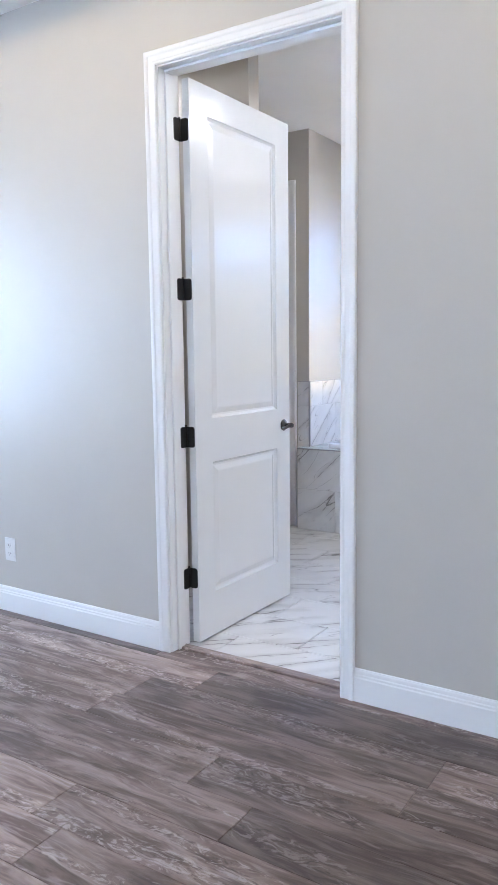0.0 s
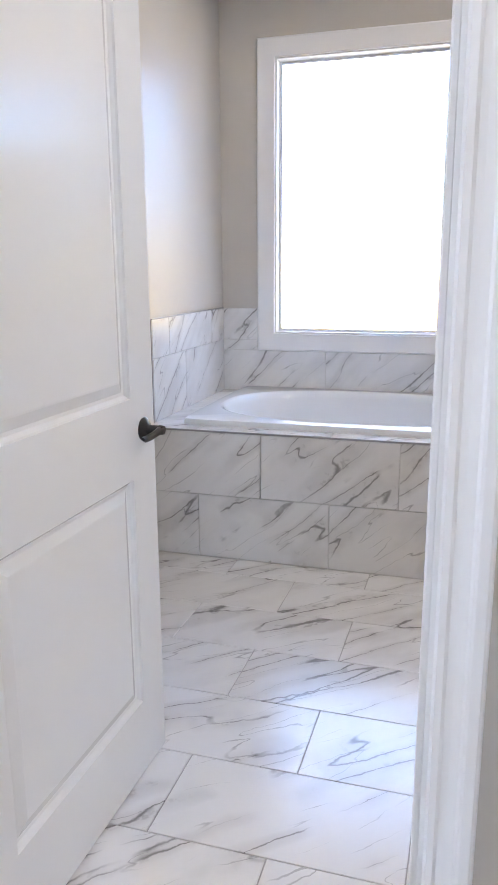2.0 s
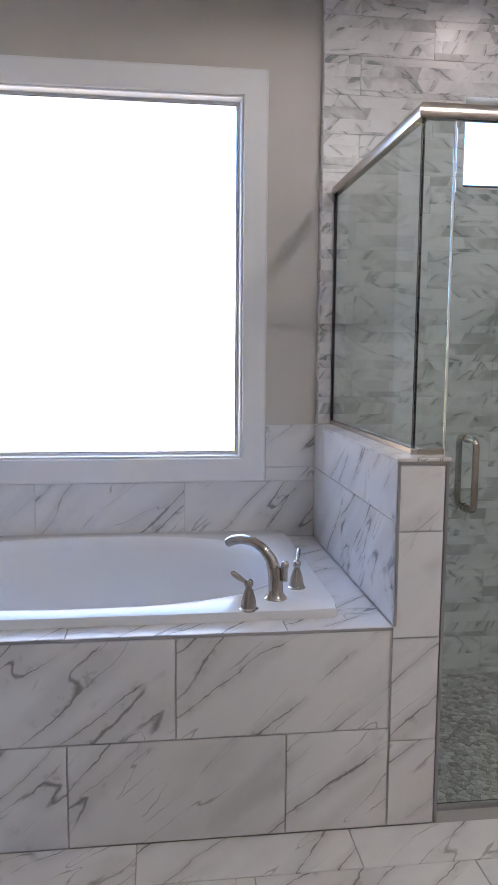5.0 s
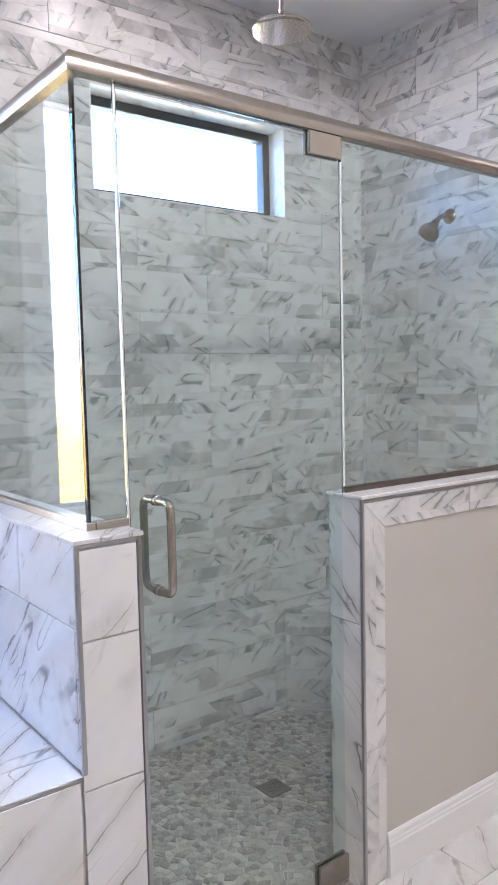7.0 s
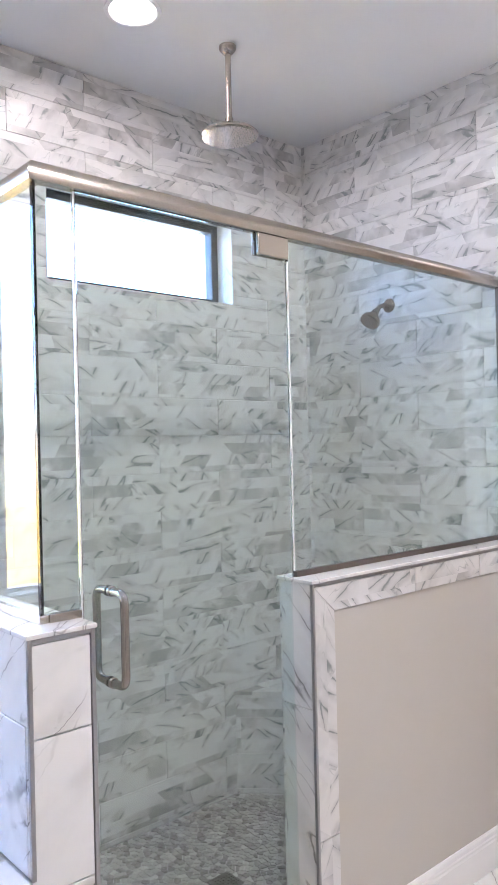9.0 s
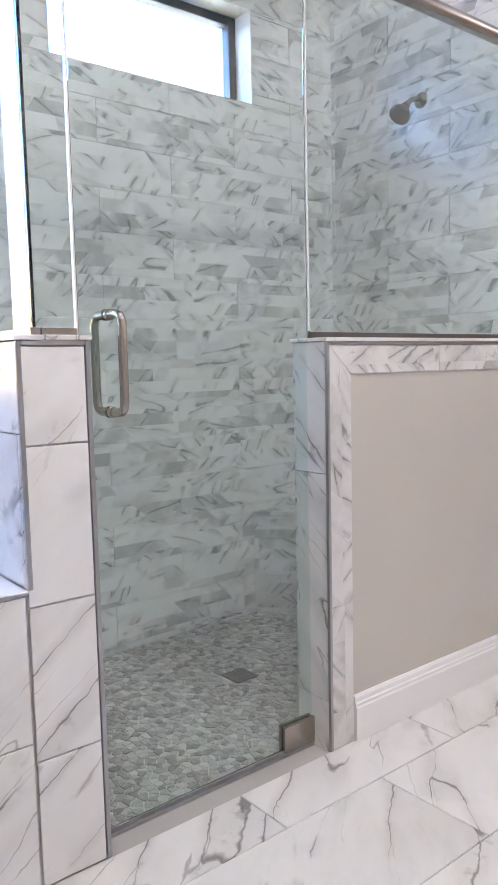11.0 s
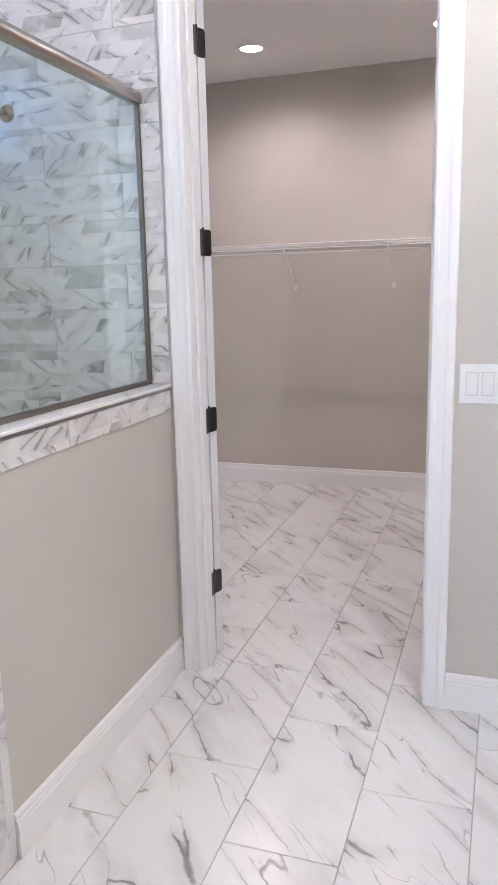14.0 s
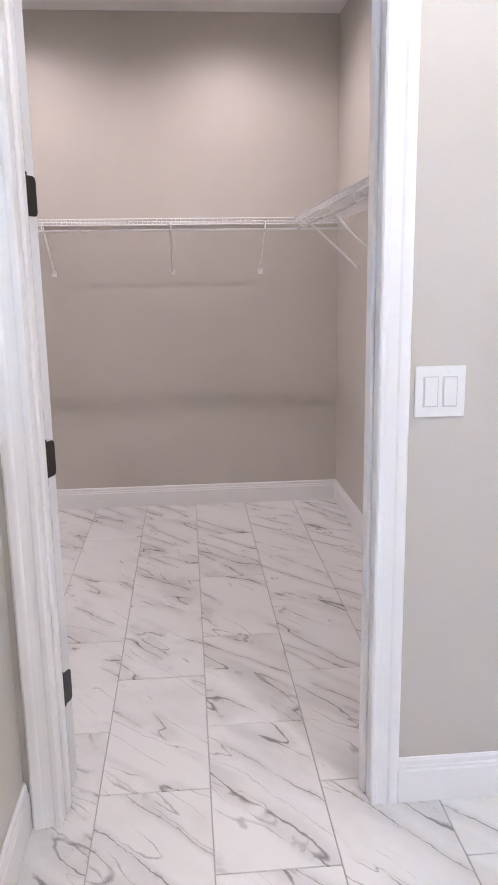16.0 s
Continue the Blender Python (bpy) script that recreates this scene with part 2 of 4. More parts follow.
SOIL = paint("dry_yellow_grass", (0.42, 0.34, 0.17), 0.95, grain=4, strength=0.2, vary=0.35)


# ---- mesh helpers ----
def box(bm, x0, y0, z0, x1, y1, z1, bev=0.0):
    vs = [bm.verts.new((x, y, z)) for x in (x0, x1) for y in (y0, y1) for z in (z0, z1)]
    fs = [bm.faces.new([vs[i] for i in q]) for q in ((0, 1, 3, 2), (4, 6, 7, 5), (0, 4, 5, 1), (2, 3, 7, 6), (0, 2, 6, 4), (1, 5, 7, 3))]
    if bev:
        es = list({e for f in fs for e in f.edges})
        bmesh.ops.bevel(bm, geom=es, offset=bev, segments=2, profile=0.5, affect='EDGES')
    return bm


def boxes(*bs, bev=0.0):
    bm = bmesh.new()
    for b in bs:
        box(bm, *b, bev=bev)
    return bm


def obj(name, bm, material, smooth=False):
    bmesh.ops.recalc_face_normals(bm, faces=bm.faces)
    me = bpy.data.meshes.new(name)
    bm.to_mesh(me)
    bm.free()
    me.materials.append(material)
    if smooth:
        for p in me.polygons:
            p.use_smooth = True
        me.set_sharp_from_angle(angle=radians(38))
    return new(name, me)


def part(name, bm, material, parent, label="", smooth=False):
    ob = obj(name, bm, material, smooth)
    ob.parent = parent
    return tagged(ob, label)


def thing(name, label, category, group="", place=(0, 0, 0), rz=0.0):
    ob = new(name)
    ob.empty_display_size = 0.1
    ob.matrix_world = pose(*place, 0, 0, rz)
    return tagged(ob, label, category, group)


def structure(name, bm, material, label):
    return tagged(obj(name, bm, material), label, kind="structure")


def lathe(bm, prof, m=Matrix(), n=24):
    """A turned shape from (radius, height) pairs about local z."""
    rings = [[bm.verts.new(m @ Vector((r * math.cos(2 * math.pi * i / n), r * math.sin(2 * math.pi * i / n), z))) for i in range(n)] for r, z in prof]
    for a, b in zip(rings, rings[1:]):
        for i in range(n):
            bm.faces.new((a[i], a[(i + 1) % n], b[(i + 1) % n], b[i]))
    bm.faces.new(rings[0][::-1])
    bm.faces.new(rings[-1])
    return bm


def tube(bm, pts, radii, n=12, flat=1.0):
    """A round bar through pts; flat squeezes it along its second normal."""
    pts = [Vector(p) for p in pts]
    if not isinstance(radii, (list, tuple)):
        radii = [radii] * len(pts)
    rings, side = [], None
    for i, p in enumerate(pts):
        d = (pts[min(i + 1, len(pts) - 1)] - pts[max(i - 1, 0)]).normalized()
        if side is None:
            side = d.orthogonal().normalized()
        side = (side - d * side.dot(d)).normalized()
        up = d.cross(side)
        rings.append([bm.verts.new(p + radii[i] * (math.cos(2 * math.pi * j / n) * side + flat * math.sin(2 * math.pi * j / n) * up)) for j in range(n)])
    for a, b in zip(rings, rings[1:]):
        for j in range(n):
            bm.faces.new((a[j], a[(j + 1) % n], b[(j + 1) % n], b[j]))
    bm.faces.new(rings[0][::-1])
    bm.faces.new(rings[-1])
    return bm


def bend(points, steps=6, radius=0.02):
    """Rounds the corners of a polyline."""
    pts = [Vector(p) for p in points]
    out = [pts[0]]
    for a, b, c in zip(pts, pts[1:], pts[2:]):
        p0, p1 = b + (a - b).normalized() * radius, b + (c - b).normalized() * radius
        for i in range(steps + 1):
            s = i / steps
            out.append((1 - s) ** 2 * p0 + 2 * s * (1 - s) * b + s * s * p1)
    return out + [pts[-1]]


def sweep(bm, prof, paths):
    """Joins a closed profile's copies; paths gives, for each profile point, its place at every station."""
    rows = [[bm.verts.new(paths(p, s)) for p in prof[0]] for s in range(prof[1])]
    n = len(prof[0])
    for a, b in zip(rows, rows[1:]):
        for i in range(n):
            bm.faces.new((a[i], a[(i + 1) % n], b[(i + 1) % n], b[i]))
    bm.faces.new(rows[0][::-1])
    bm.faces.new(rows[-1])
    return bm


# across the moulding from the opening outwards, and its thickness
CASING = [(0, 0), (0, 0.010), (0.005, 0.014), (0.015, 0.014), (0.020, 0.0118), (0.030, 0.0120), (0.044, 0.0135), (0.049, 0.0165), (0.054, 0.0175), (0.068, 0.0175), (0.073, 0.015), (0.075, 0.011), (0.075, 0)]
BASE = [(0, 0), (0.014, 0), (0.014, 0.092), (0.011, 0.097), (0.011, 0.104), (0.008, 0.108), (0.0075, 0.120), (0.004, 0.127), (0, 0.128)]


def casing(name, a0, a1, top, at, axis, out, label, wide=1.0):
    """A moulded door casing round the opening a0..a1 of a wall plane; axis 'x' or 'y' is the way the wall runs."""
    def place(p, s):
        u, d = p[0] * wide, p[1]
        a = (a0 - u, a0 - u, a1 + u, a1 + u)[s]
        z = (0.0, top + u, top + u, 0.0)[s]
        return (a, at + out * d, z) if axis == 'x' else (at + out * d, a, z)
    return structure(name, sweep(bmesh.new(), (CASING, 4), place), WHITE, label)


def baseboard(name, p0, p1, normal, label="white moulded baseboard along the painted wall"):
    def place(p, s):
        q = (p0, p1)[s]
        return (q[0] + normal[0] * p[0], q[1] + normal[1] * p[0], p[1])
    return structure(name, sweep(bmesh.new(), (BASE, 2), place), WHITE, label)


TILE_CACHE = {}


def tile_mesh(l, w, t, material, bev=0.0012):
    key = (round(l, 3), round(w, 3), t, material.name)
    if key not in TILE_CACHE:
        x, y = l / 2, w / 2
        rings = [[(sx * (x - i), sy * (y - i), z) for sx, sy in ((-1, -1), (1, -1), (1, 1), (-1, 1))] for i, z in ((0, 0), (0, t - bev), (bev, t))]
        vs = [v for ring in rings for v in ring]
        fs = [(i + 4 * k, (i + 1) % 4 + 4 * k, (i + 1) % 4 + 4 * k + 4, i + 4 * k + 4) for k in (0, 1) for i in range(4)] + [(8, 9, 10, 11)]
        me = bpy.data.meshes.new("tile")
        me.from_pydata(vs, [], fs)
        me.materials.append(material)
        TILE_CACHE[key] = me
    return TILE_CACHE[key]


def cut(rects, hole):
    out = []
    a0, b0, a1, b1 = hole
    for u0, v0, u1, v1 in rects:
        if u1 <= a0 or u0 >= a1 or v1 <= b0 or v0 >= b1:
            out.append((u0, v0, u1, v1))
            continue
        if v0 < b0:
            out.append((u0, v0, u1, b0))
        if v1 > b1:
            out.append((u0, b1, u1, v1))
        lo, hi = max(v0, b0), min(v1, b1)
        if u0 < a0:
            out.append((u0, lo, a0, hi))
        if u1 > a1:
            out.append((a1, lo, u1, hi))
    return out


def lay(parent, origin, u, v, area, pu, pv, joint, v0, material, name="tile", gap=0.003, t=0.004, holes=()):
    """Lays tiles in rows over area (u0, v0, u1, v1) of a plane; joint(row) is where a joint falls along the row."""
    u, v, origin = Vector(u), Vector(v), Vector(origin)
    n = u.cross(v)
    turn = Matrix((u, v, n)).transposed().to_4x4()
    A0, B0, A1, B1 = area
    for row in range(math.floor((B0 - v0) / pv + 1e-6), math.ceil((B1 - v0) / pv - 1e-6)):
        lo, hi = max(B0, v0 + row * pv), min(B1, v0 + (row + 1) * pv)
        j = joint(row)
        for col in range(math.floor((A0 - j) / pu + 1e-6), math.ceil((A1 - j) / pu - 1e-6)):
            rects = [(max(A0, j + col * pu), lo, min(A1, j + (col + 1) * pu), hi)]
            for h in holes:
                rects = cut(rects, h)
            for a, b, c, d in rects:
                if c - a < 0.012 or d - b < 0.012:
                    continue
                ob = new(name, tile_mesh(c - a - gap, d - b - gap, t, material))
                ob.matrix_world = Matrix.Translation(origin + u * (a + c) / 2 + v * (b + d) / 2) @ turn
                ob.parent = parent
# ---- large structure ----
H = 2.875
YN = 6.54  # face of the furred-out shower back wall
WX0, WX1, WZ0, WZ1 = -0.018, 0.856, 2.078, 2.443
ground = structure("ground", boxes((-400, -400, -0.5, 400, 400, -0.30)), SOIL, "dry yellow grass field around the house")
def glow_sheet(name, p0, p1, z0, z1, material, label):
    bm = bmesh.new()
    a, c = Vector((*p0, 0)), Vector((*p1, 0))
    n = (c - a).cross(Vector((0, 0, 1))).normalized() * 0.02
    quads = [[bm.verts.new((q.x, q.y, z)) for q, z in ((a + k, z0), (c + k, z0), (c + k, z1), (a + k, z1))] for k in (Vector(), n)]
    bm.faces.new(quads[0]), bm.faces.new(quads[1])
    for k in range(4):
        bm.faces.new((quads[0][k], quads[0][(k + 1) % 4], quads[1][(k + 1) % 4], quads[1][k]))
    return structure(name, bm, material, label)


# glowing sheets stand in for sky light; west and south ones are unseen
glow_sheet("backdrop_north", (-7.5, 8.3), (5.5, 8.3), -0.3, 5.5, SKYLINE, "bright hazy sky over a dry yellow field")
glow_sheet("backdrop_west", (-7, -5), (-7, 8), -0.3, 6, SKYBLUE, "bright hazy blue-white sky")
glow_sheet("backdrop_south", (-6, -5), (7, -5), -0.3, 6, SKYBLUE, "bright hazy blue-white sky")
floor_bedroom = structure("floor_bedroom", boxes((-4.75, -2.75, -0.25, 2.75, 3.21, -0.004)), GROUT, "grey-brown wood plank floor of the bedroom")
floor_bath = structure("floor_bath", boxes((-3.75, 3.21, -0.25, 4.25, 5.53, -0.004), (-3.75, 5.53, -0.25, -0.47, 6.75, -0.004),
                                           (1.314, 5.53, -0.25, 4.25, 6.75, -0.004), (-0.47, 5.53, -0.25, 1.314, 6.75, -0.035)), GROUT, "white marble-look tile floor")
ceiling_bath = structure("ceiling_bath", boxes((-3.75, 3.13, H, 1.44, 6.75, H + 0.15)), CEIL, "smooth white bathroom ceiling")
ceiling_closet = structure("ceiling_closet", boxes((1.44, 3.13, 2.84, 4.25, 6.75, H + 0.15)), CEIL, "smooth white closet ceiling")
ceiling_bedroom = structure("ceiling_bedroom", boxes((-4.75, -2.75, 2.87, 2.75, 3.13, H + 0.15)), CEIL, "smooth white bedroom ceiling")

DX0, DX1, DTOP = -1.803, -0.990, 2.455
wall_bedroom = structure("wall_bedroom", boxes((-4.75, 3.13, -0.2, DX0 - 0.02, 3.255, H), (DX1 + 0.02, 3.13, -0.2, 2.75, 3.255, H), (DX0 - 0.02, 3.13, DTOP + 0.02, DX1 + 0.02, 3.255, H)),
                         WALL, "greige painted wall between bedroom and bathroom")
wall_north = structure("wall_north", boxes((-3.75, 6.58, -0.2, -2.082, 6.76, H), (-2.082, 6.58, -0.2, -0.936, 6.76, 0.952), (-2.082, 6.58, 2.408, -0.936, 6.76, H),
                                           (-0.936, 6.58, -0.2, WX0, 6.76, H), (WX0, 6.58, -0.2, WX1, 6.76, WZ0), (WX0, 6.58, WZ1, WX1, 6.76, H), (WX1, 6.58, -0.2, 4.25, 6.76, H)),
                       WALL, "greige painted outer wall with two windows")
CY0, CY1 = 4.553, 5.365
wall_closet = structure("wall_closet", boxes((1.314, 3.255, -0.2, 1.44, CY0 - 0.02, H), (1.314, CY1 + 0.02, -0.2, 1.44, 6.58, H), (1.314, CY0 - 0.02, DTOP + 0.02, 1.44, CY1 + 0.02, H)),
                        WALL, "greige painted wall between bathroom and closet")
structure("wall_closet_back", boxes((4.15, 3.255, -0.2, 4.25, 6.58, H)), WALL, "greige painted closet back wall")
structure("wall_closet_south", boxes((1.44, 3.96, -0.2, 4.15, 4.08, H)), WALL, "greige painted closet side wall")
wall_alcove = structure("wall_alcove", boxes((-2.52, 5.66, -0.2, -2.404, 6.58, H), (-2.58, 5.54, -0.2, -2.404, 5.66, H), (-3.41, 5.54, 2.475, -2.58, 5.66, H), (-3.75, 5.54, -0.2, -3.41, 5.66, H)),
                        WALL, "greige painted tub alcove wall")
structure("wall_partition", boxes((-3.60, 4.11, -0.2, -1.995, 4.21, H)), WALL, "greige painted partition wall")
structure("wall_west", boxes((-3.75, 3.255, -0.2, -3.60, 6.58, H)), WALL, "greige painted wall")
structure("wall_bedroom_west", boxes((-4.75, -2.75, -0.2, -4.60, 0.85, H), (-4.75, 2.35, -0.2, -4.60, 3.13, H), (-4.75, 0.85, -0.2, -4.60, 2.35, 0.8), (-4.75, 0.85, 2.3, -4.60, 2.35, H)),
          WALL, "greige painted bedroom wall with a window opening")
structure("wall_bedroom_south", boxes((-4.60, -2.75, -0.2, -0.35, -2.60, H), (1.55, -2.75, -0.2, 2.75, -2.60, H), (-0.35, -2.75, -0.2, 1.55, -2.60, 0.8), (-0.35, -2.75, 2.3, 1.55, -2.60, H)),
          WALL, "greige painted bedroom wall with a window opening")
structure("wall_bedroom_east", boxes((2.60, -2.60, -0.2, 2.75, 3.13, H)), WALL, "greige painted bedroom wall")

# half walls of the shower
PY = 5.455
pony_tub = structure("wall_half_tub", boxes((-0.612, PY + 0.008, -0.2, -0.480, 6.58, 1.08)), LGROUT, "half-height tiled wall between tub and shower")
pony_door = structure("wall_half_shower", boxes((0.190, PY + 0.003, -0.2, 1.314, 5.577, 1.08)), WALL, "half-height painted shower wall framed in marble tile")

# door linings and casings
structure("door_jamb_bedroom", boxes((DX0 - 0.02, 3.13, 0, DX0, 3.255, DTOP), (DX1, 3.13, 0, DX1 + 0.02, 3.255, DTOP), (DX0 - 0.02, 3.13, DTOP, DX1 + 0.02, 3.255, DTOP + 0.02)), WHITE, "white door lining")
structure("door_stop_bedroom", boxes((DX0, 3.165, 0, DX0 + 0.011, 3.21, DTOP - 0.011), (DX1 - 0.011, 3.165, 0, DX1, 3.21, DTOP - 0.011), (DX0, 3.165, DTOP - 0.011, DX1, 3.21, DTOP), bev=0.003), WHITE, "white door stop strips")
casing("door_trim_bedroom", DX0 - 0.006, DX1 + 0.006, DTOP + 0.006, 3.13, 'x', -1, "white fluted door casing on the bedroom side", 0.77)
casing("door_trim_bath", DX0 - 0.006, DX1 + 0.006, DTOP + 0.006, 3.255, 'x', 1, "white fluted door casing on the bathroom side", 0.77)
structure("door_jamb_closet", boxes((1.314, CY0 - 0.02, 0, 1.44, CY0, DTOP), (1.314, CY1, 0, 1.44, CY1 + 0.02, DTOP), (1.314, CY0 - 0.02, DTOP, 1.44, CY1 + 0.02, DTOP + 0.02)), WHITE, "white door lining")
structure("door_stop_closet", boxes((1.35, CY0, 0, 1.395, CY0 + 0.011, DTOP - 0.011), (1.35, CY1 - 0.011, 0, 1.395, CY1, DTOP - 0.011), (1.35, CY0, DTOP - 0.011, 1.395, CY1, DTOP), bev=0.003), WHITE, "white door stop strips")
casing("door_trim_closet", CY0, CY1, DTOP + 0.006, 1.314, 'y', -1, "white fluted door casing on the bathroom side")
casing("door_trim_closet_inner", CY0 - 0.006, CY1 + 0.006, DTOP + 0.006, 1.44, 'y', 1, "white fluted door casing on the closet side")
casing("door_trim_toilet_room", -3.39, -2.585, DTOP + 0.006, 5.54, 'x', -1, "white fluted door casing")
structure("door_jamb_toilet_room", boxes((-3.41, 5.54, 0, -3.39, 5.66, DTOP), (-2.60, 5.54, 0, -2.58, 5.66, DTOP), (-3.41, 5.54, DTOP, -2.58, 5.66, DTOP + 0.02)), WHITE, "white door lining")
structure("threshold_trim", boxes((DX0, 3.18, -0.003, DX1, 3.227, 0.009), bev=0.004), WOOD, "grey-brown wood transition strip in the doorway")

baseboard("baseboard_bedroom", (-4.6, 3.13), (DX0 - 0.064, 3.13), (0, -1))
baseboard("baseboard_bedroom_right", (DX1 + 0.064, 3.13), (2.6, 3.13), (0, -1))
baseboard("baseboard_bath_east", (1.314, 3.255), (1.314, CY0 - 0.075), (-1, 0))
baseboard("baseboard_half_wall", (0.274, PY + 0.003), (1.314, PY + 0.003), (0, -1))
baseboard("baseboard_closet_back", (4.15, 4.08), (4.15, 6.58), (-1, 0))
baseboard("baseboard_closet_south", (1.455, 4.08), (4.15, 4.08), (0, 1))
baseboard("baseboard_bath_south", (DX1 + 0.064, 3.255), (1.314, 3.255), (0, 1))


# ---- windows ----
def window(name, x0, x1, z0, z1, y, frame_mat, fw, label):
    root = tagged(new(name), label, kind="structure")
    part("window_frame", boxes((x0, y, z0, x0 + fw, y + 0.05, z1), (x1 - fw, y, z0, x1, y + 0.05, z1), (x0 + fw, y, z0, x1 - fw, y + 0.05, z0 + fw), (x0 + fw, y, z1 - fw, x1 - fw, y + 0.05, z1), bev=0.003), frame_mat, root)
    pane = part("pane", boxes((x0 + fw - 0.004, y + 0.022, z0 + fw - 0.004, x1 - fw + 0.004, y + 0.027, z1 - fw + 0.004)), PANE, root)
    pane.visible_shadow = False
    return root


win1 = window("window_1", -2.082, -0.936, 0.952, 2.408, 6.64, WHITE, 0.016, "large clear picture window above the tub")
part("gasket", boxes((-2.0665, 6.638, 0.9675, -2.0645, 6.6405, 2.3925), (-0.9535, 6.638, 0.9675, -0.9515, 6.6405, 2.3925), (-2.0645, 6.638, 0.9675, -0.9535, 6.6405, 0.9695), (-2.0645, 6.638, 2.3905, -0.9535, 6.6405, 2.3925)), DARK, win1)


def flat_casing():
    prof = [(0, 0), (0, 0.016), (0.004, 0.020), (0.092, 0.020), (0.100, 0.016), (0.100, 0)]
    x0, x1, z0, z1 = -2.086, -0.932, 0.948, 2.412

    def place(p, s):
        u, d = p
        s %= 4
        return ((x0 - u, x1 + u, x1 + u, x0 - u)[s], 6.58 - d, (z0 - u, z0 - u, z1 + u, z1 + u)[s])
    bm = sweep(bmesh.new(), (prof, 5), place)
    bmesh.ops.delete(bm, geom=[f for f in bm.faces if len(f.verts) == 6], context='FACES_ONLY')
    bmesh.ops.remove_doubles(bm, verts=bm.verts, dist=1e-5)
    return bm


part("window_casing", flat_casing(), WHITE, win1)
part("window_lining", boxes((-2.084, 6.577, 0.95, -2.078, 6.639, 2.41), (-0.940, 6.577, 0.95, -0.934, 6.639, 2.41), (-2.078, 6.577, 0.95, -0.940, 6.639, 0.956), (-2.078, 6.577, 2.404, -0.940, 6.639, 2.41)), WHITE, win1)
win2 = window("window_2", WX0, WX1, WZ0, WZ1, 6.638, DARK, 0.035, "small dark-framed transom window in the shower wall")

# ---- doors ----
HINGE_Z = (0.304, 0.943, 1.582, 2.241)


def door_face(bm, w, h, panels, y, s):
    """One moulded side of a panel door in the plane y; s is the way it faces."""
    xs = sorted({0.0, w, *(p[0] for p in panels), *(p[2] for p in panels)})
    zs = sorted({0.0, h, *(p[1] for p in panels), *(p[3] for p in panels)})
    grid = {(x, z): bm.verts.new((x, y, z)) for x in xs for z in zs}
    for x0, x1 in zip(xs, xs[1:]):
        for z0, z1 in zip(zs, zs[1:]):
            quad = [grid[x0, z0], grid[x1, z0], grid[x1, z1], grid[x0, z1]]
            if (x0, z0, x1, z1) not in panels:
                bm.faces.new(quad)
                continue
            for inset, deep in ((0.003, 0.005), (0.011, 0.0125), (0.019, 0.0135), (0.044, 0.0045), (0.049, 0.004)):
                inner = [bm.verts.new((x, y - s * deep, z)) for x, z in ((x0 + inset, z0 + inset), (x1 - inset, z0 + inset), (x1 - inset, z1 - inset), (x0 + inset, z1 - inset))]
                for i in range(4):
                    bm.faces.new((quad[i], quad[(i + 1) % 4], inner[(i + 1) % 4], inner[i]))
                quad = inner
            bm.faces.new(quad)
    return grid, xs, zs


def door_slab(w, h):
    bm = bmesh.new()
    panels = {(0.125, 0.205, w - 0.125, 0.81), (0.125, 1.01, w - 0.125, h - 0.125)}
    a, xs, zs = door_face(bm, w, h, panels, 0.0, -1)
    b, xs, zs = door_face(bm, w, h, panels, 0.035, 1)
    for z in (0.0, h):
        for x0, x1 in zip(xs, xs[1:]):
            bm.faces.new((a[x0, z], a[x1, z], b[x1, z], b[x0, z]))
    for x in (0.0, w):
        for z0, z1 in zip(zs, zs[1:]):
            bm.faces.new((a[x, z0], a[x, z1], b[x, z1], b[x, z0]))
    return bm


def lever(y, s):
    bm = bmesh.new()
    turn = Matrix.Rotation(radians(90 * s), 4, 'X')
    lathe(bm, [(0.029, 0), (0.030, 0.004), (0.025, 0.010), (0.014, 0.014), (0.0115, 0.018), (0.0115, 0.042), (0.013, 0.046), (0.011, 0.056)], Matrix.Translation((0, y, 0)) @ turn, 28)
    pts = [(0.006, y - s * 0.050, 0), (-0.012, y - s * 0.050, 0.002), (-0.030, y - s * 0.046, -0.004), (-0.048, y - s * 0.038, -0.010), (-0.064, y - s * 0.034, -0.011), (-0.076, y - s * 0.036, -0.008)]
    tube(bm, pts, [0.008, 0.0095, 0.0085, 0.0085, 0.0085, 0.005], 12, 0.72)
    return bm


def panel_door(name, label, place, rz, w=0.808, h=2.438):
    """Hinge edge along local z at the origin; the leaf runs along local x."""
    root = thing(name, label, "door", place=place, rz=rz)
    root["kind"] = "structure"
    part("slab", door_slab(w, h), DOORW, root)
    for y, s in ((0.0, 1), (0.035, -1)):
        bm = lever(y, s)
        bmesh.ops.translate(bm, verts=bm.verts, vec=(w - 0.062, 0, 0.925))
        part("door_handle", bm, BRONZE, root, "black bronze wave lever", smooth=True)
    part("latch_plate", boxes((w - 0.0005, 0.006, 0.895, w + 0.0012, 0.029, 0.955), bev=0.0004), BRONZE, root)
    return root


# bedroom door, standing open into the bathroom
BD = 89.0
door1 = panel_door("door_1", "white two-panel door standing open into the bathroom", (DX0 + 0.047, 3.268, 0.008), BD)
# closet door, swung open into the closet
door2 = panel_door("door_2", "white two-panel closet door standing wide open", (1.487, CY1 - 0.013, 0.008), 68)
door3 = thing("door_3", "white panel door, closed, beside the tub alcove", "door", place=(-3.388, 5.60, 0.008))
door3["kind"] = "structure"
part("slab", door_slab(0.786, 2.438), DOORW, door3)


